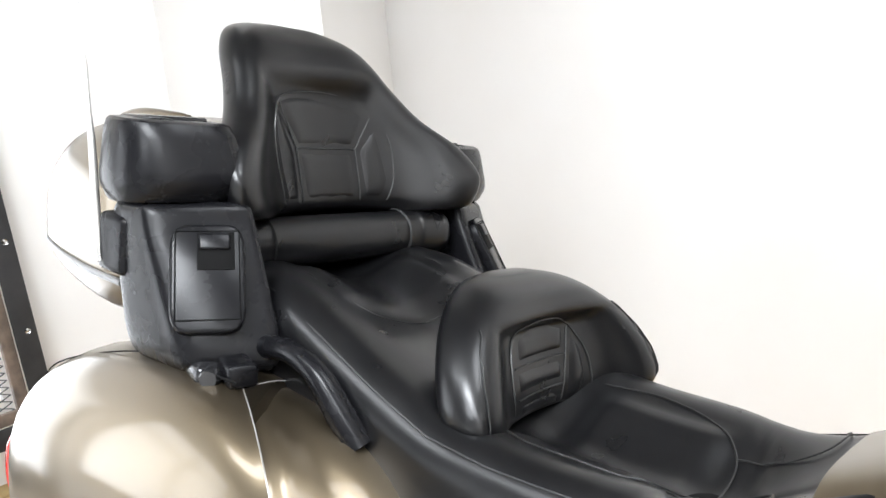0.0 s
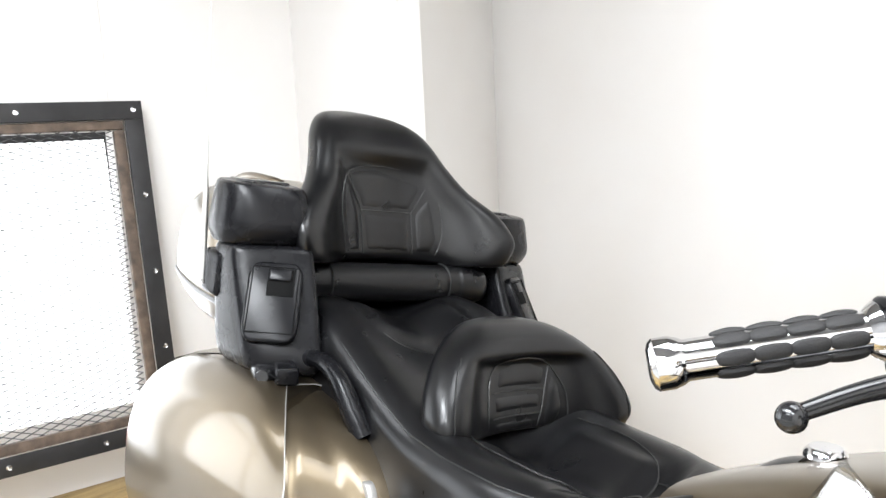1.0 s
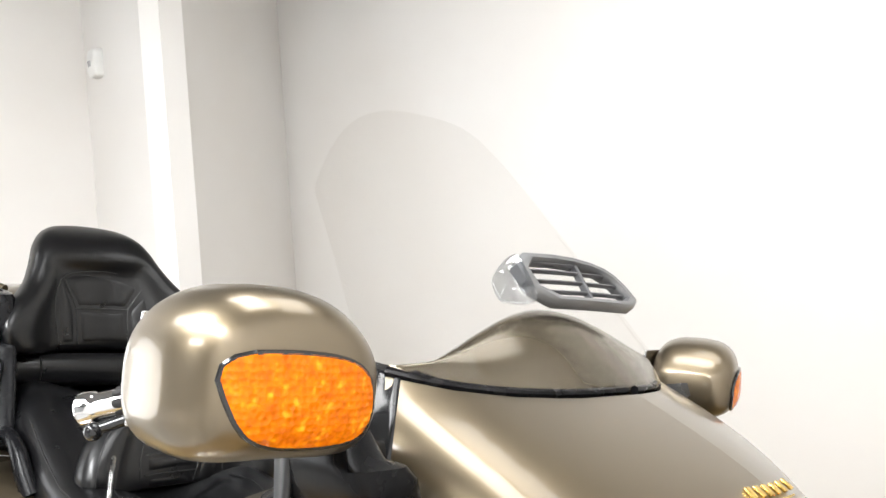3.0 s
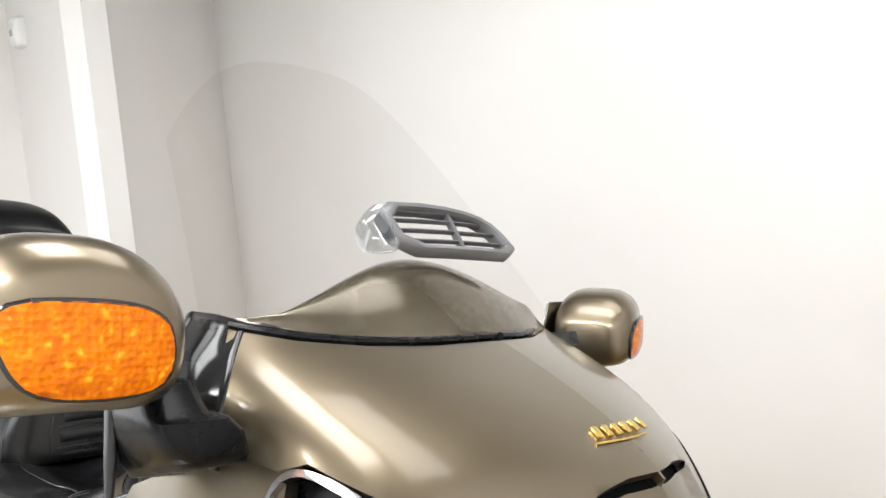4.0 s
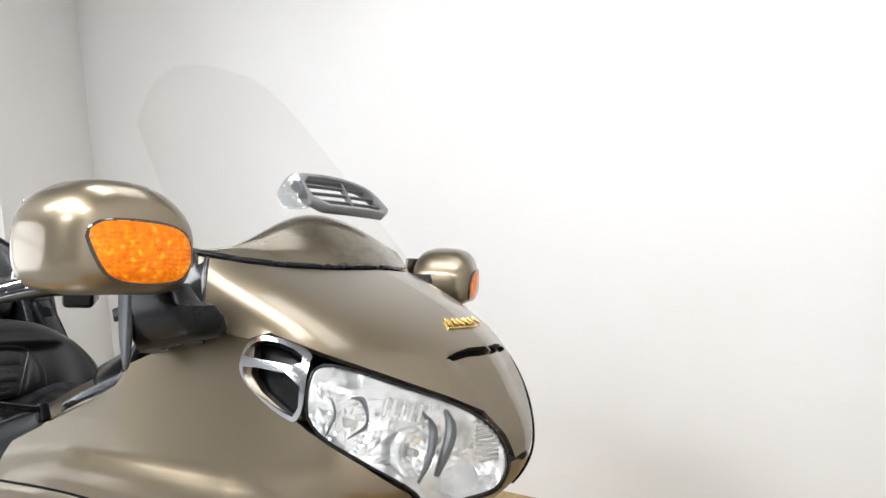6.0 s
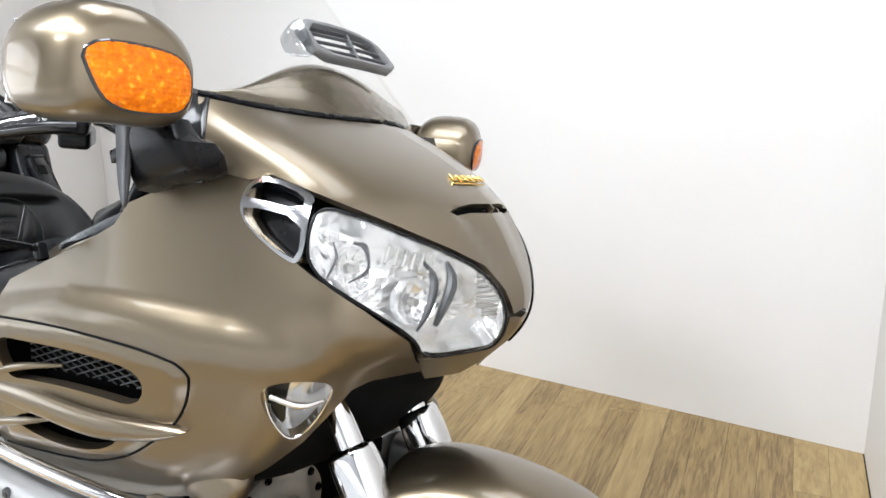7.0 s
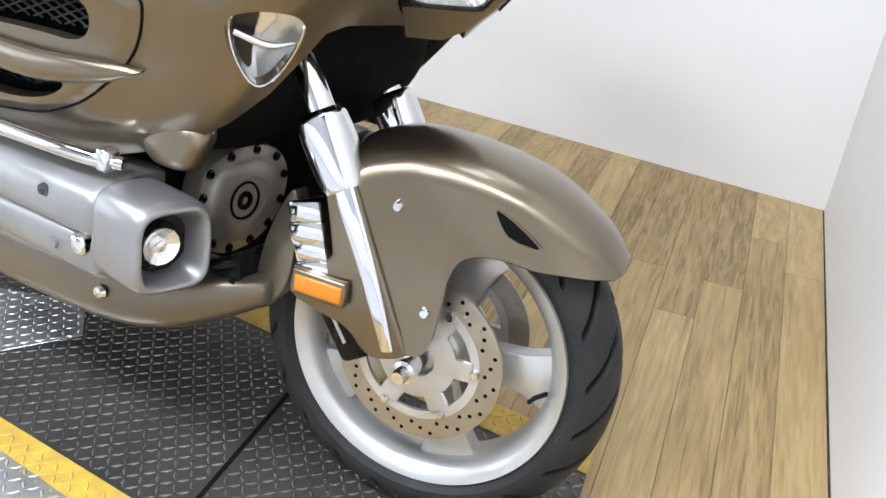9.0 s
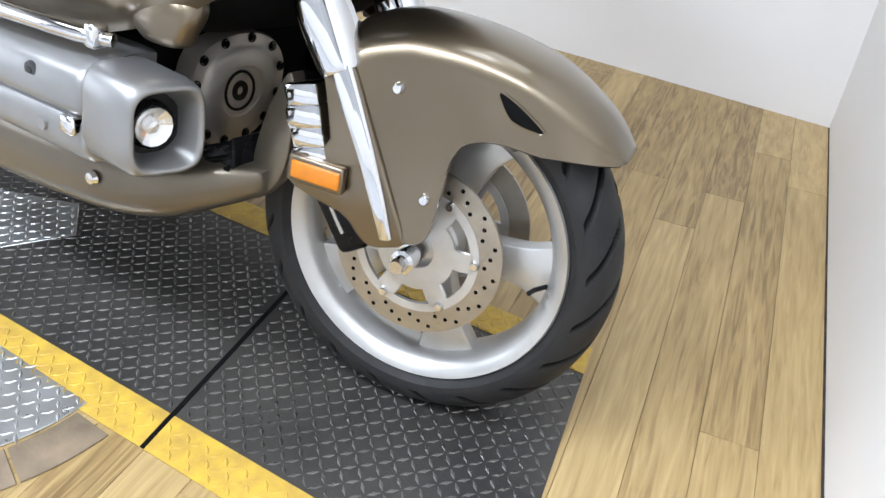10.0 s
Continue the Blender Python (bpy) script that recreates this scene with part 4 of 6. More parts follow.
def tyre(r_out, r_in, half, groove=0.006):
    """A tyre about the y axis with slanted curved grooves."""
    prof = []
    for a in np.linspace(-1, 1, 97):
        y = half * math.sin(a * math.pi / 2)
        prof.append((y, r_out - 0.050 * (1 - math.cos(a * math.pi / 2)) ** 1.15, a))
    prof = [(-half * 0.70, r_in, -2), (-half * 0.93, r_in + 0.02, -2)] + [(-half * 0.99, r_out - 0.056, -2)] + prof[1:-1] + [(half * 0.99, r_out - 0.056, 2), (half * 0.93, r_in + 0.02, 2), (half * 0.70, r_in, 2)]
    n = 780
    rows = []
    for y, r, a in prof:
        row = []
        for k in range(n):
            th = 2 * math.pi * k / n
            d = 0.0
            if abs(a) < 0.88 and abs(a) > 0.10:
                ph = (k / n * 20 + abs(a) ** 1.3 * 1.1 + (0.5 if a > 0 else 0)) % 1.0
                if ph < 0.18:
                    d = groove
            if abs(abs(a) - 0.05) < 0.035:
                d = 0
            row.append(((r - d) * math.cos(th), y, (r - d) * math.sin(th)))
        rows.append(row)
    bm = grid_mesh(rows, True)
    # groove faces get the second slot: on the front tyre near-black, shade as colour
    for f in bm.faces:
        c = f.calc_center_median()
        r = math.hypot(c.x, c.z)
        a = math.asin(max(-1.0, min(1.0, c.y / half))) / (math.pi / 2)
        if 0.10 < abs(a) < 0.88 and r > r_out - 0.055:
            ph = (math.atan2(c.z, c.x) / (2 * math.pi) % 1.0 * 20 + abs(a) ** 1.3 * 1.1 + (0.5 if a > 0 else 0)) % 1.0
            if ph < 0.18:
                f.material_index = 1
    return bm


def front_wheel():
    m = pose(0, 0, AX)
    t = part("front_tyre", into(tyre(RT, 0.228, 0.064), None, STEER @ m), RUBBER, bike, "black grooved front tyre", sharp=35)
    # darkens the grooves by colour, beyond the shade they catch
    t.data.materials.append(DARK)
    rim = lathe([(-0.053, 0.222), (-0.058, 0.236), (-0.054, 0.2385), (-0.047, 0.232), (-0.043, 0.218), (-0.030, 0.212), (0.030, 0.212), (0.043, 0.218), (0.047, 0.232), (0.054, 0.2385), (0.058, 0.236), (0.053, 0.222), (0.036, 0.208), (0.012, 0.203), (-0.012, 0.203), (-0.036, 0.208)], 96, STEER @ m, close=True)
    w = part("front_rim", rim, SILVER, bike, "silver cast alloy wheel")
    for i in range(5):
        a = 2 * math.pi * i / 5 + 0.35
        sp = prism([(-0.030, 0.03), (0.034, 0.03), (0.028, 0.09), (0.040, 0.16), (0.066, 0.209), (-0.046, 0.209), (-0.030, 0.16), (-0.024, 0.09)], 0.036, pose(0, 0.018, 0) @ XZ, 0.006)
        part("spoke", into(sp, None, STEER @ m @ pose(0, 0, 0, 0, math.degrees(a), 0)), CAST, w)
    part("hub", lathe([(-0.062, 0.001), (-0.062, 0.045), (-0.05, 0.062), (0.05, 0.062), (0.062, 0.045), (0.062, 0.001)], 40, STEER @ m), CAST, w)
    for sgn in (-1, 1):
        y = sgn * 0.073
        disc = bmesh.new()
        # a ring with drilled holes set in two rows
        lathe([(y - 0.0025, 0.102), (y - 0.0025, 0.141), (y + 0.0025, 0.141), (y + 0.0025, 0.102)], 96, None, disc, True)
        d = part("brake_disc", into(disc, None, STEER @ m), DISC, w, "drilled steel brake disc")
        holes = bmesh.new()
        for k in range(48):
            th = 2 * math.pi * k / 48
            r = 0.114 + 0.0085 * (k % 3)
            lathe([(y + sgn * 0.0027, 0.0001), (y + sgn * 0.0027, 0.0036)], 8, pose(r * math.cos(th), 0, r * math.sin(th)), holes)
        part("disc_holes", into(holes, None, STEER @ m), DARK, d)
        car = bmesh.new()
        lathe([(y - 0.0035, 0.030), (y - 0.0035, 0.066), (y + 0.0035, 0.066), (y + 0.0035, 0.030)], 64, None, car, True)
        lathe([(y - 0.0035, 0.091), (y - 0.0035, 0.105), (y + 0.0035, 0.105), (y + 0.0035, 0.091)], 64, None, car, True)
        for k in range(6):
            box(0.036, 0.007, 0.034, pose(0, y, 0) @ pose(0, 0, 0, 0, 60 * k + 30, 0) @ pose(0, 0, 0.080), 0.002, 1, car)
        part("disc_carrier", into(car, None, STEER @ m), CAST, d)
        for k in range(6):
            b = lathe([(y + sgn * 0.010, 0.0005), (y + sgn * 0.010, 0.0055), (y + sgn * 0.004, 0.0085), (y, 0.009)], 12, STEER @ m @ pose(0, 0, 0, 0, 60 * k, 0) @ pose(0.098, 0, 0))
            part("disc_bolt", b, CHROME, d)
    valve = tube([(0, -0.03, 0.205), (0, -0.055, 0.192), (0, -0.072, 0.188)], 0.004, 8)
    part("tyre_valve", into(valve, None, STEER @ m @ pose(0, 0, 0, 0, 97, 0)), BLACK, w)
    part("axle_nut", into(lathe([(-0.150, 0.0005), (-0.150, 0.010), (-0.142, 0.0125), (-0.130, 0.0125), (-0.128, 0.019), (-0.10, 0.019), (-0.06, 0.016), (0.06, 0.016), (0.13, 0.016), (0.14, 0.0005)], 20), None, STEER @ m), CHROME, w)


front_wheel()


def S(bm):
    return into(bm, None, STEER)


# fender: one skin from its crown over the shoulders, its flanks drawn down over the fork legs
CROWN = [(0.289, 0.503), (0.262, 0.542), (0.226, 0.575), (0.169, 0.612), (0.110, 0.634), (0.050, 0.648), (0.0, 0.655), (-0.035, 0.657), (-0.065, 0.655), (-0.092, 0.650), (-0.125, 0.638)]
SHOULDER = [(0.286, 0.500, 0.044), (0.252, 0.522, 0.072), (0.210, 0.544, 0.086), (0.158, 0.570, 0.094), (0.102, 0.587, 0.098), (0.046, 0.597, 0.102), (-0.003, 0.600, 0.107), (-0.034, 0.598, 0.113), (-0.058, 0.592, 0.120), (-0.080, 0.586, 0.128), (-0.100, 0.580, 0.136)]
HEM = [(0.280, 0.497, 0.055), (0.249, 0.499, 0.080), (0.211, 0.500, 0.092), (0.172, 0.500, 0.097), (0.130, 0.506, 0.100), (0.095, 0.506, 0.106), (0.068, 0.495, 0.114), (0.056, 0.468, 0.124), (0.050, 0.420, 0.132), (0.038, 0.356, 0.142), (0.006, 0.342, 0.147)]


def fender():
    n = 60
    cr, sh, hm = spline(CROWN, n), spline(SHOULDER, n), spline(HEM, n)
    rows = []
    for c, d, h in zip(cr, sh, hm):
        half = []
        for q in np.linspace(0, math.pi / 2, 13):
            k = 1 - math.cos(q)
            half.append((c[0] + (d[0] - c[0]) * k, d[2] * math.sin(q), c[1] + (d[1] - c[1]) * k))
        for q in np.linspace(0, 1, 17)[1:]:
            half.append((d[0] + (h[0] - d[0]) * q, d[2] + (h[2] - d[2]) * q ** 1.4, d[1] + (h[1] - d[1]) * q))
        half.append((h[0] - 0.001, h[2] - 0.003, h[1] - 0.0025))
        half.append((h[0] - 0.001, h[2] - 0.012, h[1] - 0.002))
        rows.append([(x, -y, z) for x, y, z in half[::-1]] + half[1:])
    f = part("front_fender", S(grid_mesh(rows)), PAINT, bike, "bronze front fender", sharp=50)
    thick(f, 0.003, -1)
    for side in (-1, 1):
        # vent notch with its dark inset and raised lip
        tri = round_poly([(0.104, 0.580), (0.118, 0.553), (0.133, 0.537), (0.184, 0.529), (0.160, 0.549), (0.128, 0.570)], 1)
        b = prism(tri, 0.010, pose(0, side * 0.0935 + 0.005, 0) @ XZ, 0.001)
        part("fender_vent", S(b), DARK, f)
        part("vent_lip", S(tube([(x, side * 0.0965, z) for x, z in tri + tri[:1]], 0.0022, 6, 0, None, False)), PAINT, f)

        def swell(bm, base, depth):
            """Bow an outline standing on the xz plane out over the fork leg."""
            for v in bm.verts:
                out = -v.co.y / depth
                y = base + np.interp(v.co.z, (0.33, 0.40, 0.50, 0.60), (0.0, 0.002, -0.002, -0.012)) + np.interp(v.co.x, (-0.18, -0.10, 0.0), (0.010, 0.002, 0.0))
                v.co.y = side * (y - depth * (1 - out))
            return bm
        leg = [(-0.146, 0.600), (-0.126, 0.519), (-0.117, 0.462), (-0.178, 0.446), (-0.185, 0.425), (-0.184, 0.400), (-0.133, 0.378), (-0.088, 0.364), (-0.064, 0.332), (-0.043, 0.323), (-0.002, 0.333), (0.012, 0.344), (-0.022, 0.424), (-0.065, 0.523), (-0.099, 0.600)]
        lc = part("fork_leg_cover", S(swell(prism(round_poly(leg, 1), 0.05, XZ, 0.005, 3), 0.148, 0.05)), PAINT, f, "bronze fork leg cover", sharp=60)
        st = [(-0.134, 0.603), (-0.113, 0.547), (-0.078, 0.473), (-0.046, 0.394), (-0.028, 0.340), (-0.008, 0.344), (-0.022, 0.400), (-0.049, 0.480), (-0.080, 0.554), (-0.103, 0.605)]
        part("chrome_strip", S(swell(prism(st, 0.014, XZ, 0.0055, 4), 0.156, 0.014)), CHROME, lc)
        for x, z, dy in ((-0.030, 0.561, 0.122), (0.030, 0.414, 0.136)):
            part("screw", S(lathe([(-0.007, 0.0004), (-0.007, 0.006), (-0.002, 0.0085), (0.008, 0.0095)], 14, pose(x, side * dy, z) @ (FLIP if side > 0 else Matrix()))), CHROME, lc)
        part("reflector_housing", S(box(0.092, 0.016, 0.042, pose(-0.132, side * 0.160, 0.424, 0, 4, 0), 0.005)), PAINT, lc)
        part("side_reflector", S(box(0.080, 0.012, 0.027, pose(-0.130, side * 0.166, 0.424, 0, 4, 0), 0.003)), AMBER_PLAIN, lc, "amber side reflector")


fender()
for side in (-1, 1):
    # fork: tube, chrome upper cover, chrome lower block, calliper
    leg = bmesh.new()
    tube([(0.0, side * 0.112, 0.33), (-0.275, side * 0.112, 0.90)], 0.0225, 20, 0, leg)
    fk = part("fork_leg", S(leg), CHROME, bike, "polished fork leg")
    cov = blob([(-0.06, 0, 0, 0.030, 0.030), (-0.055, 0, 0, 0.034, 0.034), (0.0, 0, 0, 0.038, 0.036), (0.045, 0, 0, 0.036, 0.034), (0.058, 0.002, 0, 0.030, 0.028)], "z", 28, 0.75, 24)
    part("fork_cover", S(into(cov, None, pose(-0.142, side * 0.118, 0.625, 0, -25.8, 0))), CHROME, fk, "chrome fork cover")
    blk = bmesh.new()
    for i in range(4):
        box(0.060 - 0.004 * (i % 2), 0.05 - 0.006 * (i % 2), 0.036, pose(-0.150 - 0.006 * i, side * 0.130, 0.440 + i * 0.030, 0, -12, 0), 0.007, 2, blk)
    part("chrome_calliper_cover", S(blk), CHROME, fk)
    cal = box(0.06, 0.05, 0.11, pose(-0.118, side * 0.085, 0.335, 0, -30, 0), 0.014, 3)
    cp = part("brake_calliper", S(cal), BLACK, fk, "black brake calliper")
    part("calliper_mark", S(box(0.006, 0.002, 0.045, pose(-0.122, side * 0.111, 0.335, 0, -30, 0))), SILVER, cp)

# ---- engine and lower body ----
# core, shroud and spine in near-black, so deep shade between parts is coloured in
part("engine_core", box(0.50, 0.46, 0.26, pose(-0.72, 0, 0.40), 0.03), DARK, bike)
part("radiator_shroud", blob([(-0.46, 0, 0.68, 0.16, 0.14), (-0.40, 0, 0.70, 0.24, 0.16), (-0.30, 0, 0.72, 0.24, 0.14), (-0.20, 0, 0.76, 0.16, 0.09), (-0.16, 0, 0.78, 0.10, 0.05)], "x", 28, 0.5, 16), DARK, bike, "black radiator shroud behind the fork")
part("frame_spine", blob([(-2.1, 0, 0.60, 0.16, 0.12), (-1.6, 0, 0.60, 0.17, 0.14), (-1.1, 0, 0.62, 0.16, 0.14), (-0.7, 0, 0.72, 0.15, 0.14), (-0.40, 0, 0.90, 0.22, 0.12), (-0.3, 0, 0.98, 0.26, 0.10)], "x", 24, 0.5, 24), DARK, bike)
for side in (-1, 1):
    M = Matrix() if side < 0 else FLIP

    def K(b):
        b = into(b, None, M)
        if side > 0:
            bmesh.ops.reverse_faces(b, faces=b.faces[:])
        return b
    # cylinder head cover with bolt recesses
    prof = [(-0.235, 0.530), (-0.290, 0.532), (-0.345, 0.512), (-0.362, 0.490), (-0.364, 0.452), (-0.352, 0.442), (-0.360, 0.432), (-0.360, 0.392), (-0.348, 0.380), (-0.330, 0.370), (-0.235, 0.362)]
    rows = []
    for x, k in ((-0.905, 0.90), (-0.90, 0.97), (-0.89, 1.0), (-0.66, 1.0), (-0.405, 1.0), (-0.393, 0.97), (-0.386, 0.90)):
        rows.append([(x, -0.235 + (y + 0.235) * k, 0.45 + (z - 0.45) * (0.5 + 0.5 * k)) for y, z in spline(prof, 40)])
    hc = part("cylinder_head_cover", K(grid_mesh(rows, False, True)), ENGINE_SILVER, bike, "silver cylinder head cover", sharp=50)
    for x in (-0.866, -0.743, -0.620, -0.497):
        part("bolt_recess", K(lathe([(-0.0012, 0.0005), (-0.0012, 0.0115), (0.004, 0.0130)], 18, pose(x, -0.3632, 0.486, 4, 0, 0))), SATIN, hc)
        part("bolt", K(lathe([(-0.004, 0.0004), (-0.004, 0.0055), (0.004, 0.006)], 12, pose(x, -0.3615, 0.486, 4, 0, 0))), FRAME_STEEL, hc)
    for x in (-0.86, -0.475):
        part("lower_bolt", K(lathe([(-0.006, 0.0004), (-0.006, 0.009), (0.004, 0.011)], 14, pose(x, -0.360, 0.412))), ENGINE_SILVER, hc)
    mark = bmesh.new()
    for i in range(6):
        box(0.010, 0.003, 0.013, pose(-0.69 + i * 0.014, -0.3615, 0.412), 0.001, 1, mark)
    part("maker_mark", K(mark), SILVER, hc)
    part("head_end_cap", K(box(0.030, 0.05, 0.030, pose(-0.412, -0.348, 0.430), 0.008)), CHROME, hc)
    rail = tube([(-0.95, -0.335, 0.545), (-0.70, -0.345, 0.548), (-0.45, -0.335, 0.552), (-0.385, -0.310, 0.550)], [0.013, 0.013, 0.013, 0.010], 14, 20)
    part("chrome_rail", K(rail), CHROME, bike, "chrome engine rail")
    part("rail_clamp", K(box(0.022, 0.03, 0.036, pose(-0.405, -0.322, 0.554), 0.006)), CHROME, bike)
    # front engine corner with its lamp
    # rings from its back edge round the front corner and down into the lamp's recess
    rows = []
    for xo, xi, k in ((-0.380, -0.380, 0.90), (-0.377, -0.377, 0.97), (-0.370, -0.370, 1.0), (-0.322, -0.290, 1.0), (-0.306, -0.276, 0.99), (-0.294, -0.267, 0.96), (-0.288, -0.262, 0.91), (-0.286, -0.260, 0.85), (-0.288, -0.262, 0.80), (-0.294, -0.268, 0.77), (-0.318, -0.292, 0.66), (-0.330, -0.304, 0.62)):
        ring = []
        for c, q in superring(44, 0.52, 0.52):
            u = c * k
            ring.append((xo + (xi - xo) * (0.5 + 0.5 * u), -0.310 + 0.062 * u, 0.457 + 0.070 * q * k - 0.10 * (xo + 0.34)))
        rows.append(ring)
    ec = part("engine_corner_cover", K(grid_mesh(rows, True)), ENGINE_SILVER, bike, "rounded silver engine cover with lamp", sharp=70)
    LM = pose(-0.304, -0.312, 0.454) @ pose(0, 0, 0, 0, 0, 78)
    # black well and ring: the recess's shadow round the lamp, put into colour
    part("lamp_well", K(into(lathe([(0.006, 0.0005), (0.006, 0.046)], 32), None, LM)), BLACK, ec)
    part("corner_lamp", K(into(lathe([(-0.012, 0.001), (-0.011, 0.008), (-0.005, 0.012), (-0.007, 0.020), (-0.012, 0.0285), (0.004, 0.030)], 14), None, LM @ pose(-0.004, 0, 0))), REFLECT, ec, "small clear corner lamp", smooth=False)
    part("lamp_ring", K(into(lathe([(-0.006, 0.029), (-0.012, 0.0315), (-0.006, 0.035), (0.006, 0.036)], 32), None, LM @ pose(-0.004, 0, 0))), BLACK, ec)
    part("cowl_foot", K(blob([(0.556, -0.332, -0.262, 0.018, 0.014), (0.559, -0.332, -0.263, 0.038, 0.022), (0.575, -0.334, -0.264, 0.050, 0.028), (0.61, -0.338, -0.258, 0.066, 0.034), (0.64, -0.34, -0.25, 0.05, 0.03)], "z", 28, 0.75, 18)), PAINT, bike, "bronze boss below the side fairing", sharp=60)
    # belly pan
    bl = [(-1.05, 0.225, 0.31, 0.07, 0.060), (-0.80, 0.230, 0.310, 0.085, 0.070), (-0.50, 0.225, 0.318, 0.088, 0.066), (-0.36, 0.200, 0.322, 0.080, 0.054), (-0.27, 0.170, 0.344, 0.050, 0.036), (-0.225, 0.150, 0.356, 0.022, 0.020)]
    part("belly_pan", K(blob([(x, -y, z, a, b) for x, y, z, a, b in bl], "x", 30, 0.6, 30)), PAINT_DULL, bike, "dull bronze lower engine cowl", sharp=60)
    for x in (-0.74, -0.62, -0.44):
        part("belly_screw", K(lathe([(-0.004, 0.0004), (-0.003, 0.009), (0.004, 0.012)], 14, pose(x, -0.312, 0.325))), CHROME, bike)
    # inner fork-side wing of the lower cowl, and the black duct behind it
    wing = round_poly([(-0.268, 0.312), (-0.235, 0.322), (-0.187, 0.391), (-0.190, 0.526), (-0.204, 0.545), (-0.255, 0.432)], 2)
    part("lower_wing", K(prism(wing, 0.030, pose(0, -0.125, 0) @ XZ, 0.008, 3)), PAINT_DULL, bike, "dull bronze wing beside the wheel")
    part("lower_duct", K(prism([(-0.43, 0.335), (-0.376, 0.345), (-0.262, 0.425), (-0.255, 0.352), (-0.346, 0.280), (-0.43, 0.27)], 0.10, pose(0, -0.10, 0) @ XZ, 0.006)), BLACK, bike)
    ribs = bmesh.new()
    for i in range(3):
        tube([(-0.38, -0.205, 0.318 + i * 0.020), (-0.32, -0.205, 0.345 + i * 0.022), (-0.262, -0.203, 0.376 + i * 0.020)], 0.005, 8, 8, ribs)
    part("duct_rib", K(ribs), BLACK, bike)

# belt cover at the front of the engine
BELT = round_poly([(-0.142, 0.478), (-0.118, 0.515), (-0.05, 0.535), (0.02, 0.532), (0.072, 0.498), (0.084, 0.450), (0.068, 0.392), (0.025, 0.352), (-0.03, 0.334), (-0.09, 0.338), (-0.128, 0.368), (-0.145, 0.42)], 2)
BC = (-0.047, 0.438)
cov = []
for x, k in ((-0.45, 1.0), (-0.416, 1.0), (-0.411, 0.975), (-0.410, 0.80), (-0.405, 0.74), (-0.397, 0.62), (-0.395, 0.44), (-0.397, 0.42), (-0.397, 0.001)):
    cov.append([(x, BC[0] + (y - BC[0]) * k, BC[1] + (z - BC[1]) * k) for y, z in BELT])
bc = part("belt_cover", grid_mesh(cov, True, True), ENGINE_COVER, bike, "round brown-grey engine front cover")
for r0, r1, mt in ((0.036, 0.032, DARK), (0.018, 0.008, BLACK)):
    part("cover_ring", into(lathe([(0.0, r0), (-0.003, r0 - 0.001), (-0.003, r1), (0.0, r1 - 0.001)], 32, pose(-0.397, BC[0], BC[1], 0, 0, 90)), None), mt, bc)
for k in range(12):
    y, z = BELT[int((k + 0.4) * len(BELT) / 12) % len(BELT)]
    y, z = BC[0] + (y - BC[0]) * 0.89, BC[1] + (z - BC[1]) * 0.89
    bt = part("cover_bolt", lathe([(-0.006, 0.0004), (-0.006, 0.0045), (-0.002, 0.0050), (0.002, 0.0050)], 12, pose(-0.411, y, z, 0, 0, 90)), BLACK, bc)
    part("bolt_rim", lathe([(-0.001, 0.0062), (-0.004, 0.0075), (0.0, 0.009)], 14, pose(-0.411, y, z, 0, 0, 90)), DARK, bt)

# ---- tank, dash and controls ----
def ease01(t):
    return min(1.0, max(0.0, (t - 0.25) / 0.35))



rows = []
for x, w, zt, zb in spline([(-1.06, 0.145, 0.865, 0.70), (-0.96, 0.160, 0.910, 0.70), (-0.85, 0.175, 0.950, 0.72), (-0.72, 0.185, 0.985, 0.74), (-0.58, 0.190, 1.015, 0.78), (-0.48, 0.190, 1.03, 0.84)], 24):
    rows.append([(x, w * c, (zt + zb) / 2 + (zt - zb) / 2 * s) for c, s in superring(40, 0.55, 0.55)])
part("tank_cover", grid_mesh(rows, True, True), PAINT, bike, "bronze tank cover", sharp=60)
cap = lathe([(0.0, 0.0005), (0.0, 0.02), (0.006, 0.026), (0.012, 0.027)], 24, pose(-0.90, -0.02, 0.95, -90, 0, 0) @ pose(0, 0, 0, 6, 0, 0))
part("filler_cap", cap, CHROME, bike)
rows = []
for x, y0, y1, zt in spline([(-0.80, 0.09, 0.20, 0.955), (-0.74, 0.10, 0.255, 0.985), (-0.64, 0.09, 0.30, 1.005), (-0.54, 0.06, 0.335, 1.025), (-0.42, 0.02, 0.345, 1.05)], 16):
    rows.append([(x, -(y0 + (y1 - y0) * u), zt - 0.10 * (u - 0.2) ** 2 * 1.4 - 0.02 * math.sin(u * math.pi)) for u in np.linspace(0, 1, 14)])
bmd = grid_mesh(rows)
for ob in both("inner_fairing", bmd, BLACK, bike, "black inner fairing panel"):
    thick(ob, 0.03, -1)
lid = prism(round_poly([(-0.628, 0.918), (-0.432, 0.992), (-0.425, 1.012), (-0.470, 1.004), (-0.612, 0.946), (-0.630, 0.932)], 1), 0.05, pose(0, -0.300, 0) @ XZ, 0.006, 3)
both("pocket_lid", lid, BLACK_GLOSS, bike, "glossy black fairing pocket lid")
both("cowl_edge_trim", tube([(-0.72, -0.345, 0.848), (-0.695, -0.352, 0.868), (-0.657, -0.357, 0.897), (-0.584, -0.360, 0.932), (-0.535, -0.357, 0.952), (-0.50, -0.352, 0.966)], 0.004, 8, 20), PAINT, bike)
rows = []
lo = spline([(-0.70, -0.235, 0.980), (-0.655, -0.275, 0.962), (-0.59, -0.300, 0.958), (-0.52, -0.305, 0.985), (-0.44, -0.31, 1.02)], 20)
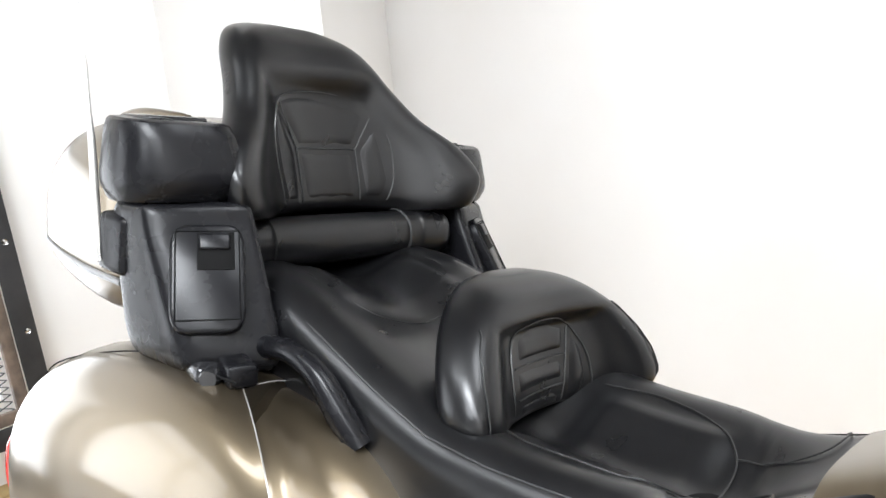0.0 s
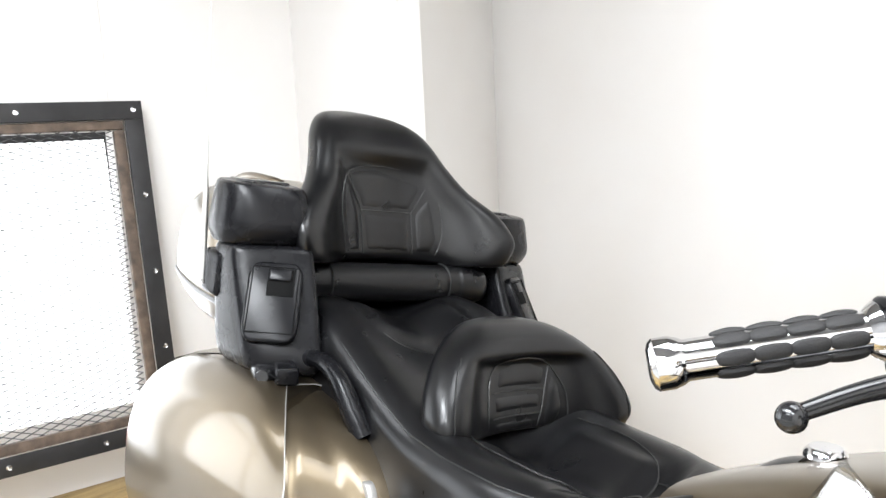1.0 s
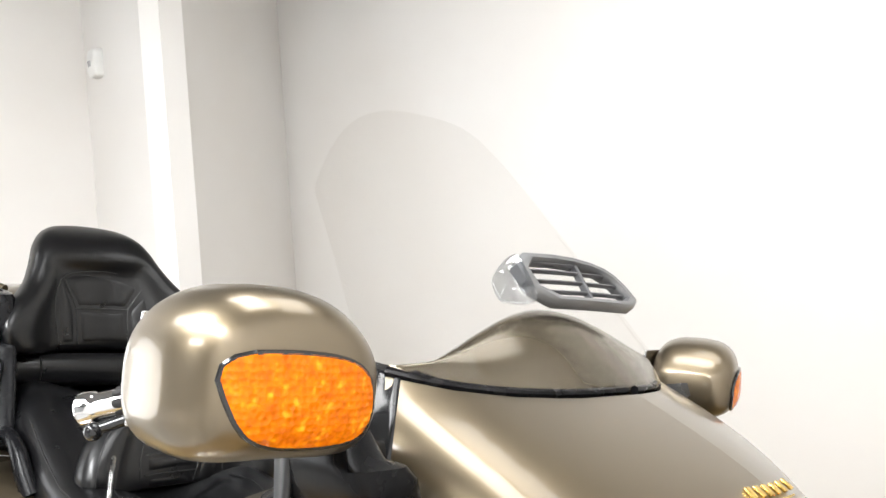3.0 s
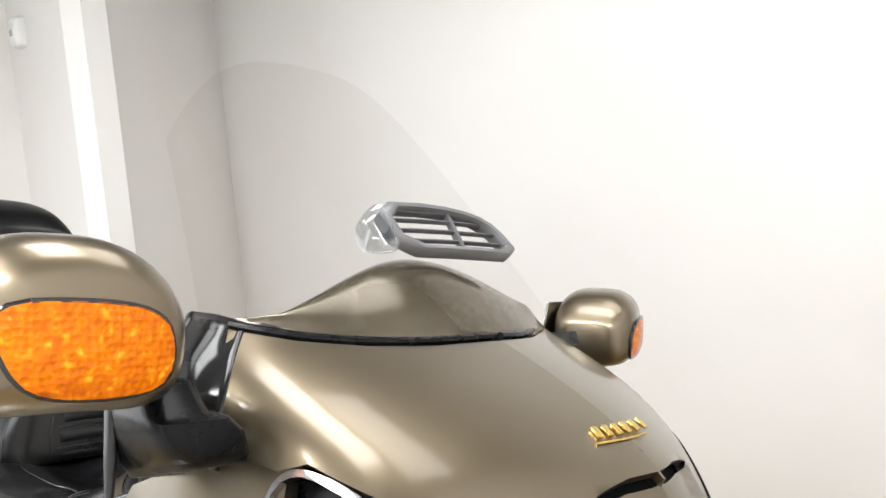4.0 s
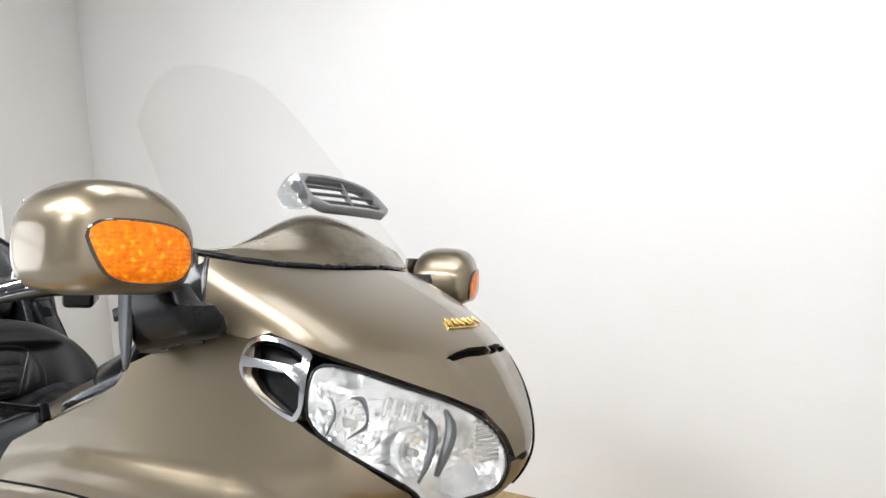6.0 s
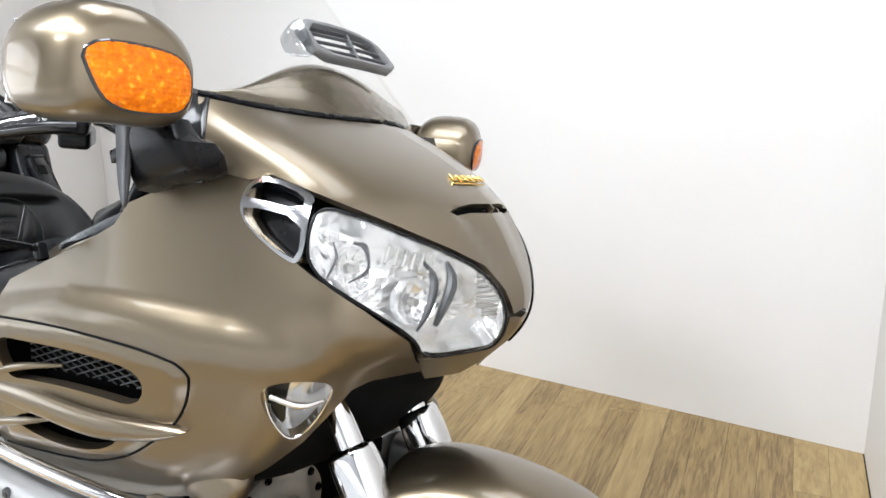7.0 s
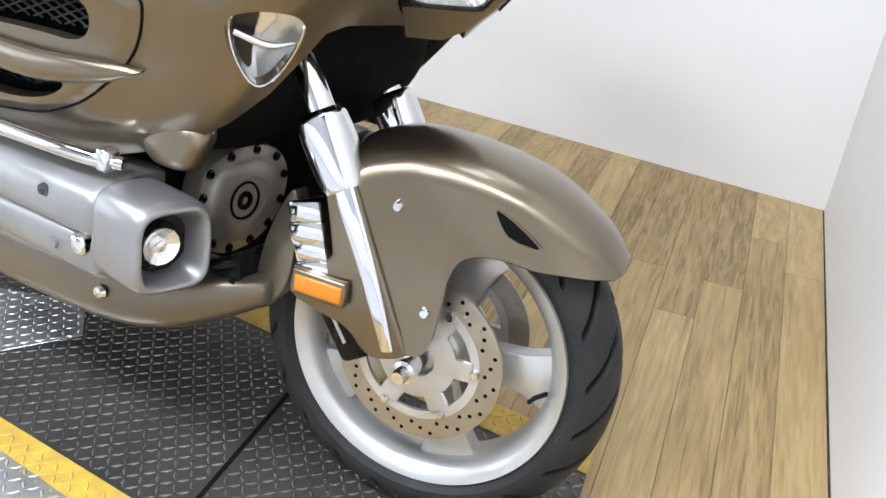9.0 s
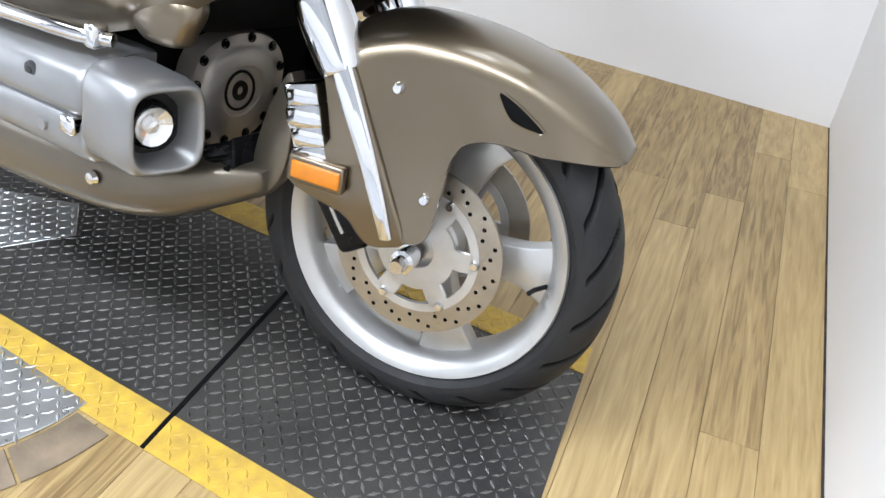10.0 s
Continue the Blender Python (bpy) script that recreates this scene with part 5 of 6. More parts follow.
hi = spline([(-0.70, -0.195, 0.998), (-0.66, -0.185, 1.018), (-0.61, -0.180, 1.037), (-0.55, -0.19, 1.056), (-0.46, -0.21, 1.085)], 20)
for i, (a, b) in enumerate(zip(lo, hi)):
    rows.append([tuple(a + (b - a) * u + np.array((0, 0, -0.030 * math.sin(u * math.pi) * ease01(i / 20)))) for u in np.linspace(0, 1, 13)])
for ob in both("pocket_panel", grid_mesh(rows), BLACK, bike, "scooped black panel beside the tank"):
    thick(ob, 0.008)
part("instrument_panel", box(0.06, 0.40, 0.12, pose(-0.47, 0, 1.065, 0, -25, 0), 0.02), BLACK, bike, "black instrument panel")
inner = []
for x, w, z in ((-0.34, 0.27, 1.14), (-0.42, 0.30, 1.10), (-0.48, 0.32, 1.04), (-0.52, 0.32, 0.98)):
    inner.append([(x, w * u, z + 0.01 * u * u) for u in np.linspace(-1, 1, 13)])
thick(part("inner_cowl", grid_mesh(inner), BLACK, bike, "matt black inner cowl"), 0.012)
for side in (-1, 1):
    gi, go = Vector((-0.722, side * 0.308, 1.136)), Vector((-0.855, side * 0.438, 1.084))
    d = (go - gi).normalized()
    bar = tube([(-0.50, side * 0.10, 1.02), (-0.53, side * 0.17, 1.06), (-0.60, side * 0.235, 1.115), (-0.68, side * 0.270, 1.148), gi], 0.013, 14, 24)
    hb = part("handlebar", bar, BLACK, bike, "black handlebar")
    brace = tube([(-0.555, side * 0.245, 1.110), (-0.50, side * 0.255, 1.055), (-0.455, side * 0.27, 0.995)], 0.012, 12, 10)
    part("bar_brace", brace, BLACK_GLOSS, hb)
    gm = Matrix.Translation(gi) @ d.to_track_quat("Y", "Z").to_matrix().to_4x4()
    L = (go - gi).length
    g = part("grip", into(lathe([(0.0, 0.024), (0.004, 0.026), (0.010, 0.022), (0.014, 0.0185), (L - 0.03, 0.0185), (L - 0.026, 0.021), (L - 0.018, 0.0235), (L - 0.004, 0.0235), (L, 0.020), (L + 0.002, 0.014), (L + 0.002, 0.0005)], 28), None, gm), CHROME, hb, "chrome grip with black rubber pads")
    for k in range(7):
        for i in range(4):
            pad = blob([(-0.0155, 0, 0, 0.003, 0.0012), (-0.012, 0, 0, 0.0060, 0.0030), (0, 0, 0, 0.0070, 0.0046), (0.012, 0, 0, 0.0060, 0.0030), (0.0155, 0, 0, 0.003, 0.0012)], "y", 10, 0.9, 8)
            part("rubber_pad", into(pad, None, gm @ pose(0, 0.032 + i * 0.0305, 0) @ pose(0, 0, 0, 0, 360 / 7 * k + 12, 0) @ pose(0, 0, 0.0183)), RUBBER, g)
    sw = blob([(-0.055, 0, 0, 0.015, 0.018), (-0.05, 0, 0, 0.024, 0.028), (-0.015, 0, -0.004, 0.027, 0.031), (-0.004, 0, -0.002, 0.027, 0.030), (0.0, 0, 0, 0.022, 0.024)], "y", 24, 0.6, 16)
    sg = part("switch_housing", into(sw, None, gm), BLACK, hb, "black handlebar switch housing")
    part("kill_switch", box(0.016, 0.020, 0.012, gm @ pose(-0.004, -0.022, 0.034), 0.003), material("red_switch", (0.55, 0.03, 0.02), 0.4) if side < 0 else BLACK, sg)
    part("switch_knob", box(0.014, 0.014, 0.012, gm @ pose(-0.016, -0.036, 0.028), 0.004), BLACK_GLOSS, sg)
    res = box(0.080, 0.056, 0.042, pose(-0.625, side * 0.262, 1.152, 0, 6, side * 40), 0.008)
    rs = part("brake_reservoir", res, BLACK, hb, "black brake fluid reservoir")
    part("reservoir_lid", box(0.085, 0.060, 0.008, pose(-0.6275, side * 0.262, 1.176, 0, 6, side * 40), 0.003), BLACK_GLOSS, rs)
    part("lever_perch", box(0.05, 0.04, 0.03, pose(-0.655, side * 0.305, 1.125, 0, 0, side * 40), 0.008), BLACK, hb)
    lev = tube([(-0.63, side * 0.325, 1.122), (-0.645, side * 0.37, 1.118), (-0.675, side * 0.425, 1.104), (-0.70, side * 0.470, 1.085)], [0.012, 0.011, 0.008, 0.0065], 12, 16)
    bmesh.ops.create_uvsphere(lev, u_segments=14, v_segments=10, radius=0.0115, matrix=Matrix.Translation((-0.702, side * 0.475, 1.082)))
    part("brake_lever", lev, BLACK_GLOSS, hb, "black brake lever with ball end")
    hose = tube([(-0.70, side * 0.30, 1.165), (-0.67, side * 0.305, 1.175), (-0.62, side * 0.30, 1.15), (-0.56, side * 0.27, 1.10), (-0.50, side * 0.25, 1.03)], 0.005, 8, 20)
    part("cable", hose, BLACK, hb)
    part("switch_underside", box(0.085, 0.05, 0.034, pose(-0.685, side * 0.285, 1.108, 0, 6, side * 40), 0.008), BLACK, hb)
    # clear wind deflector
    rows = []
    for h in np.linspace(0.0, 0.25, 22):
        lo, hi = -0.70 * h, 0.080 * (1 - math.exp(-h / 0.032))
        rows.append([(-0.672 + 0.927 * q, side * (0.462 + 0.375 * q + 0.05 * h - 0.4 * (q - lo) * (hi - q)), 1.058 - h) for q in np.linspace(lo, hi + 0.002, 10)])
    df = part("wind_deflector", grid_mesh(rows), DEFLECT, bike, "clear plastic wind deflector", sharp=0)
    thick(df, 0.005)
    df.visible_shadow = False
    rows = []
    for h in np.linspace(0.046, 0.22, 22):
        lo = 0.080 * (1 - math.exp(-h / 0.032))
        w = 0.064 * math.sin(math.pi * min(1.0, ((h - 0.046) / 0.174) ** 0.42)) ** 0.8
        rows.append([(-0.672 + 0.927 * q, side * (0.462 + 0.375 * lo + 0.05 * h + 0.18 * (q - lo)), 1.058 - h) for q in np.linspace(lo, lo + w + 0.001, 7)])
    fl = part("flange", grid_mesh(rows), CLEAR, df, "clear bent edge of the deflector", sharp=0)
    fl.visible_shadow = False
    part("flange_rim", tube([r[-1] for r in rows], 0.0016, 6, 0), DEFLECT, df)
    for x, z in ((-0.668, 0.968), (-0.640, 0.950)):
        part("deflector_screw", into(blob([(-0.012, 0, 0, 0.004, 0.004), (-0.006, 0, 0, 0.008, 0.008), (0.006, 0, 0, 0.008, 0.008), (0.010, 0, 0, 0.005, 0.005)], "y", 14, 0.9, 8), None, pose(x, side * (0.468 + 0.40 * (x + 0.668)), z)), BLACK, df)
    part("deflector_bracket", tube([(-0.640, side * 0.470, 0.950), (-0.640, side * 0.43, 0.940), (-0.642, side * 0.378, 0.928)], 0.006, 8, 8), BLACK, df)
    part("bracket_foot", box(0.018, 0.018, 0.030, pose(-0.643, side * 0.370, 0.922, 0, -25, 0), 0.004), BLACK, df)

# ---- seats ----
def ease(a, b, x):
    """A soft step from 0 at a to 1 at b."""
    t = min(1.0, max(0.0, (x - a) / (b - a)))
    return t * t * (3 - 2 * t)


def bolster(c, z, z0, z1):
    """How far the padded rim of a cushion stands out before its sunk middle."""
    k = (z - z0) / (z1 - z0)
    return 0.032 * max(ease(0.52, 0.82, c), ease(0.60, 0.76, k)) * (1 - ease(0.86, 1.0, k) * 0.6)


def cushion(rows, xc, wrap, lean, depth, steps=44, n=56):
    """An upright cushion. rows: (z, half width, half thickness); its sides curve forward by wrap, its top leans back."""
    z0 = rows[0][0]
    wm = max(r[1] for r in rows)
    out = []
    for z, w, t in spline(rows, steps):
        w, t = max(w, 0.002), max(t, 0.002)
        ring = []
        for c, s in superring(n, 0.85, 0.75):
            y = w * c
            sk = -0.030 * ease(1.18, 1.36, z)
            ring.append((xc + wrap * (y / wm) ** 2 - lean * (z - z0) - 2.4 * max(0.0, z - 1.28) ** 2 + t * s + max(0.0, s) * (depth * (y / wm) ** 2 + bolster(abs(c), z, z0, rows[-1][0])), y + sk, z))
        out.append(ring)
    return grid_mesh(out, True, True)


def cushion_front(rows, xc, wrap, lean, depth):
    z0 = rows[0][0]
    wm = max(r[1] for r in rows)
    zz, ww, tt = zip(*rows)

    def at(y, z, off=0.0):
        w, t = np.interp(z, zz, ww), np.interp(z, zz, tt)
        c = min(1.0, abs(y) / w)
        s = max(0.0, 1 - c ** (2 / 0.85)) ** (0.75 / 2)
        return Vector((xc + wrap * (y / wm) ** 2 - lean * (z - z0) - 2.4 * max(0.0, z - 1.28) ** 2 + t * s + s * (depth * (y / wm) ** 2 + bolster(c, z, z0, zz[-1])) + off, y, z))
    return at


def quilt(at, poly, off, puff, step=0.008):
    """A padded panel on a cushion's front, cut to an outline in (y, z)."""
    bm = bmesh.new()
    bm.faces.new([bm.verts.new((y, z, 0)) for y, z in poly])
    ys, zs = [p[0] for p in poly], [p[1] for p in poly]
    for y in np.arange(min(ys) + step, max(ys), step):
        bmesh.ops.bisect_plane(bm, geom=bm.verts[:] + bm.edges[:] + bm.faces[:], plane_co=(y, 0, 0), plane_no=(1, 0, 0))
    for z in np.arange(min(zs) + step, max(zs), step):
        bmesh.ops.bisect_plane(bm, geom=bm.verts[:] + bm.edges[:] + bm.faces[:], plane_co=(0, z, 0), plane_no=(0, 1, 0))
    edges = list(zip(poly, poly[1:] + poly[:1]))
    for v in bm.verts:
        y, z = v.co.x, v.co.y
        d = 1.0
        for (x1, y1), (x2, y2) in edges:
            ex, ey = x2 - x1, y2 - y1
            t = min(1, max(0, ((y - x1) * ex + (z - y1) * ey) / (ex * ex + ey * ey)))
            d = min(d, math.hypot(y - x1 - t * ex, z - y1 - t * ey))
        v.co = at(y, z, off + puff * math.sin(min(1.0, d / 0.018) * math.pi / 2))
    return bm


def seams(at, lines, off, r=0.0015):
    bm = bmesh.new()
    for ln in lines:
        tube([at(y, z, off) for y, z in spline(ln, 20)], r, 6, 0, bm)
    return bm


BR = [(1.062, 0.22, 0.012), (1.070, 0.270, 0.035), (1.092, 0.286, 0.048), (1.13, 0.296, 0.052), (1.165, 0.285, 0.053), (1.20, 0.262, 0.054), (1.245, 0.216, 0.054), (1.30, 0.182, 0.053), (1.35, 0.160, 0.051), (1.388, 0.132, 0.045), (1.410, 0.092, 0.034), (1.418, 0.040, 0.014)]
BRP = (-2.045, 0.150, 0.20, 0.030)
br = part("passenger_backrest", into(cushion(BR, *BRP), None, pose(0, 0.020, 0)), LEATHER, bike, "tall black leather passenger backrest", sharp=0)
at_br = cushion_front(BR, *BRP)
SH = pose(0, 0.020, 0)
for poly in ([(-0.080, 1.185), (0.058, 1.185), (0.106, 1.256), (0.05, 1.276), (-0.03, 1.281), (-0.075, 1.276), (-0.115, 1.262)], [(-0.080, 1.180), (0.058, 1.180), (0.062, 1.085), (-0.072, 1.085)],
             [(-0.121, 1.255), (-0.086, 1.180), (-0.078, 1.085), (-0.125, 1.085), (-0.138, 1.15), (-0.140, 1.21)], [(0.112, 1.249), (0.064, 1.180), (0.068, 1.085), (0.115, 1.085), (0.128, 1.12), (0.120, 1.18)]):
    part("stitched_panel", into(quilt(at_br, poly, -0.004, 0.007), None, SH), LEATHER, br, sharp=0)
part("piping", into(seams(at_br, [[(-0.13, 1.085), (-0.145, 1.16), (-0.142, 1.23), (-0.118, 1.272), (-0.03, 1.288), (0.06, 1.281), (0.110, 1.262)], [(0.110, 1.262), (0.132, 1.20), (0.134, 1.13), (0.120, 1.085)],
                                    [(-0.117, 1.264), (-0.083, 1.183)], [(-0.083, 1.183), (0.061, 1.183)], [(0.108, 1.259), (0.061, 1.183)], [(-0.083, 1.183), (-0.075, 1.085)], [(0.061, 1.183), (0.065, 1.085)]], 0.0015), None, SH), STITCH, br)
# lumbar roll
part("backrest_support", box(0.05, 0.50, 0.20, pose(-2.055, 0.02, 1.01), 0.012), BLACK, bike)
lum = part("lumbar_roll", blob([(-0.250, -1.975, 1.018, 0.012, 0.012), (-0.235, -1.975, 1.018, 0.04, 0.038), (-0.15, -1.975, 1.018, 0.048, 0.044), (0.15, -1.975, 1.018, 0.048, 0.044), (0.20, -1.972, 1.018, 0.052, 0.046), (0.262, -1.965, 1.018, 0.048, 0.042), (0.285, -1.965, 1.018, 0.012, 0.012)], "y", 30, 0.8, 40), LEATHER, bike, "black leather lumbar roll", sharp=0)
for y in (-0.165, 0.155):
    part("piping", into(lathe([(0, 0.047), (0.002, 0.0505), (0.004, 0.047)], 30), None, pose(-1.974, y, 1.018) @ Matrix.Diagonal((1.08, 1, 1, 1))), STITCH, lum)

SEAT = [(-2.00, 0.22, 0.955, 1.0, 0.86), (-1.85, 0.245, 0.928, 0.982, 0.80), (-1.72, 0.252, 0.893, 0.930, 0.74), (-1.60, 0.252, 0.850, 0.876, 0.68), (-1.50, 0.252, 0.780, 0.838, 0.65), (-1.40, 0.25, 0.742, 0.824, 0.63), (-1.27, 0.245, 0.738, 0.818, 0.62), (-1.16, 0.215, 0.765, 0.815, 0.64), (-1.06, 0.180, 0.835, 0.845, 0.70), (-0.98, 0.150, 0.905, 0.885, 0.78), (-0.93, 0.110, 0.928, 0.905, 0.86)]  # x, half width, height in the middle, of the rim, of the foot


def seat_rise(x, u, zc, ze):
    """The height of the saddle over its middle line: padded rims, a rolled edge and two raised pads."""
    t = abs(u)
    z = zc + (ze - zc) * ease(0.0, 0.74, t)
    if t > 0.74:
        z -= 0.060 * (1 - math.sqrt(max(0.0, 1 - ((t - 0.74) / 0.26) ** 2)))
    for x0, x1, w, lift in ((-1.47, -1.22, 0.56, 0.013), (-1.94, -1.74, 0.58, 0.012)):
        z += lift * ease(w, w - 0.16, t) * ease(x0, x0 + 0.05, x) * ease(x1, x1 - 0.05, x)
    # the front pad is parted by a crease across
    return z - 0.006 * math.exp(-(((x + 1.185 + 0.05 * t * t) / 0.012) ** 2)) * ease(0.9, 0.6, t)


rows = []
for x, w, zc, ze, zb in spline(SEAT, 110):
    row = [(x, -w - 0.022, zb)] + [(x, w * u, seat_rise(x, u, zc, ze)) for u in np.sin(np.linspace(-math.pi / 2, math.pi / 2, 61))] + [(x, w + 0.022, zb)]
    rows.append(row)
seat = part("seat", grid_mesh(rows, True, True), LEATHER, bike, "black leather two-up saddle", sharp=70)


def seat_z(x, u):
    xs = [q[0] for q in SEAT]
    w, zc, ze = (np.interp(x, xs, [q[i] for q in SEAT]) for i in (1, 2, 3))
    return (x, w * u, seat_rise(x, u, zc, ze) + 0.0005)


lines = bmesh.new()
for sgn in (-1, 1):
    tube([seat_z(x, sgn * u) for x, u in spline([(-1.98, 0.93), (-1.80, 0.92), (-1.62, 0.93), (-1.45, 0.93), (-1.30, 0.92), (-1.18, 0.90), (-1.06, 0.84)], 40)], 0.0014, 6, 0, lines)
    tube([seat_z(x, sgn * u) for x, u in spline([(-1.46, 0.55), (-1.38, 0.62), (-1.28, 0.55), (-1.22, 0.35), (-1.21, 0.0)], 30)], 0.0014, 6, 0, lines)
    tube([seat_z(x, sgn * u) for x, u in spline([(-1.90, 0.60), (-1.80, 0.58), (-1.74, 0.40), (-1.73, 0.0)], 24)], 0.0014, 6, 0, lines)
    tube([seat_z(x, sgn * u) for x, u in spline([(-1.22, 0.35), (-1.12, 0.45), (-1.10, 0.75), (-1.12, 0.92)], 20)], 0.0014, 6, 0, lines)
part("seat_piping", lines, STITCH, seat)
DB = [(z + 0.008, w * 1.06, t) for z, w, t in [(0.798, 0.175, 0.02), (0.806, 0.215, 0.042), (0.835, 0.232, 0.050), (0.87, 0.226, 0.052), (0.905, 0.208, 0.052), (0.94, 0.180, 0.050), (0.97, 0.142, 0.045), (0.992, 0.098, 0.034), (1.002, 0.045, 0.014)]]
DBP = (-1.515, 0.066, 0.28, 0.030)
SD = pose(-0.022, 0.036, -0.012)
db = part("rider_backrest", into(cushion(DB, *DBP), None, SD), LEATHER, bike, "black leather rider backrest", sharp=0)
at_db = cushion_front(DB, *DBP)
for poly in ([(-0.084, 0.888), (0.046, 0.888), (0.058, 0.928), (0.02, 0.938), (-0.03, 0.938), (-0.07, 0.928)], [(-0.090, 0.883), (0.044, 0.883), (0.034, 0.845), (-0.092, 0.845)], [(-0.092, 0.840), (0.032, 0.840), (0.022, 0.808), (-0.096, 0.808)],
             [(0.064, 0.925), (0.05, 0.886), (0.028, 0.808), (0.075, 0.808), (0.090, 0.85), (0.085, 0.895)]):
    part("stitched_panel", into(quilt(at_db, poly, -0.004, 0.008), None, SD), LEATHER, db, sharp=0)
part("piping", into(seams(at_db, [[(-0.105, 0.808), (-0.105, 0.87), (-0.085, 0.925), (-0.03, 0.945), (0.03, 0.943), (0.066, 0.928)], [(0.066, 0.928), (0.094, 0.88), (0.098, 0.81)], [(0.061, 0.926), (0.047, 0.884), (0.026, 0.81)], [(-0.090, 0.886), (0.048, 0.886)], [(-0.094, 0.842), (0.034, 0.842)]], 0.0012), None, SD), STITCH, db)
for sgn in (-1, 1):
    part("side_piping", into(seams(at_db, [[(sgn * y, z) for y, z in ((0.170, 0.955), (0.195, 0.925), (0.216, 0.88), (0.221, 0.83), (0.205, 0.806))]], 0.003), None, SD), STITCH, db)

def slant(x, y, z):
    """The saddlebag's joint sweeps: inboard it lies behind its outer foot."""
    k = (x + 2.25) / 0.58 if x < -1.67 else (-1.44 - x) / 0.23
    return x + min(1.0, max(0.0, k)) * (-0.10 + min(0.20, max(0.0, -0.333 - y) * 2.0) + (0.86 - max(z, 0.62)) * 0.18)


# ---- trunk, speaker pods, arm rests ----
rows = []
for x, w, zt, zb in spline([(-2.03, 0.345, 1.20, 0.885), (-2.10, 0.366, 1.225, 0.872), (-2.20, 0.368, 1.238, 0.870), (-2.31, 0.358, 1.232, 0.884), (-2.41, 0.340, 1.185, 0.908), (-2.49, 0.315, 1.10, 0.938), (-2.535, 0.285, 1.02, 0.962), (-2.545, 0.20, 1.0, 0.972)], 34):
    rows.append([(x, w * c, (zt + zb) / 2 + (zt - zb) / 2 * s) for c, s in superring(48, 0.42, 0.5)])
tk = part("trunk", grid_mesh(rows, True, True), PAINT, bike, "bronze rear trunk", sharp=60)
part("trunk_lamp_strip", tube([(-2.07, -0.362, 0.958), (-2.18, -0.367, 0.968), (-2.30, -0.3595, 0.980), (-2.42, -0.338, 0.992), (-2.49, -0.314, 0.998)], [0.006, 0.006, 0.005, 0.004, 0.002], 8, 20), material("grey_trim", (0.2, 0.2, 0.2), 0.3), tk)
part("trunk_lid_rail", tube([(-2.10, -0.22, 1.226), (-2.13, -0.23, 1.232), (-2.25, -0.235, 1.240), (-2.36, -0.22, 1.222), (-2.43, -0.15, 1.185), (-2.45, 0, 1.175), (-2.43, 0.15, 1.185), (-2.36, 0.22, 1.222), (-2.25, 0.235, 1.236), (-2.12, 0.23, 1.23)], 0.010, 10, 50), PAINT, tk)
for side in (-1, 1):
    M = Matrix() if side < 0 else pose(-0.05, 0.055, -0.025) @ FLIP

    def K(b):
        b = into(b, None, M)
        if side > 0:
            bmesh.ops.reverse_faces(b, faces=b.faces[:])
        return b
    pod = []
    for z, x0, x1, y0, y1 in spline([(0.846, -2.00, -1.845, -0.345, -0.270), (0.856, -2.02, -1.812, -0.372, -0.252), (0.89, -2.03, -1.808, -0.386, -0.244), (0.97, -2.04, -1.846, -0.390, -0.238), (1.06, -2.05, -1.888, -0.392, -0.234), (1.09, -2.05, -1.900, -0.388, -0.236), (1.098, -2.04, -1.915, -0.378, -0.246)], 26):
        ring = []
        for c, s in superring(48, 0.3, 0.3):
            x, y = (x0 + x1) / 2 + (x1 - x0) / 2 * c, (y0 + y1) / 2 + (y1 - y0) / 2 * s
            x += 0.036 * s * max(0.0, c)
            ring.append((x, y, z))
        pod.append(ring)
    p = part("speaker_pod", K(grid_mesh(pod, True, True)), BLACK, bike, "black plastic speaker pod with latch", sharp=60)
    # raised door on its front face, turned outwards
    ey, ez = Vector((0.052, 0.084, 0.0)).normalized(), Vector((-0.42, 0.20, 0.88))
    ez = (ez - ey * ez.dot(ey)).normalized()
    ex = ey.cross(ez)
    F = Matrix.Translation((-1.861, -0.330, 0.990)) @ Matrix((ex, ey, ez)).transposed().to_4x4()
    door = prism(round_poly([(-0.054, -0.086), (0.0, -0.086), (0.054, -0.086), (0.054, 0.0), (0.054, 0.082), (0.0, 0.082), (-0.054, 0.082), (-0.054, 0.0)], 2), 0.022, F @ pose(-0.011, 0, 0) @ YZ, 0.006, 3)
    dr = part("pod_door", K(door), BLACK, p)
    part("latch_recess", K(box(0.006, 0.054, 0.060, F @ pose(0.0095, 0.012, 0.038), 0.002)), DARK, dr)
    part("latch", K(box(0.010, 0.046, 0.026, F @ pose(0.0125, 0.010, 0.052), 0.004)), BLACK, dr)
    part("door_groove", K(tube([F @ Vector((0.011, y, z)) for y, z in ((-0.046, -0.068), (0.046, -0.068), (0.046, 0.070), (-0.046, 0.070), (-0.046, -0.068))], 0.0016, 6)), DARK, dr)
    plan = round_poly([(-1.880, -0.220), (-1.900, -0.340), (-1.938, -0.408), (-2.03, -0.410), (-2.10, -0.38), (-2.10, -0.22)], 2)
    arm = []
    for z, k in ((1.096, 0.80), (1.098, 0.86), (1.104, 0.91), (1.122, 1.0), (1.132, 1.02), (1.145, 1.015), (1.195, 0.93), (1.212, 0.89), (1.220, 0.85), (1.224, 0.78)):
        arm.append([(-2.02 + (x + 2.02) * k, -0.33 + (y + 0.33) * k, z + 0.06 * (-2.0 - x) * (z > 1.15)) for x, y in plan])
    arm = grid_mesh(arm, True, True)
    ar = part("arm_rest", K(arm), BLACK, bike, "padded black arm rest", sharp=30)
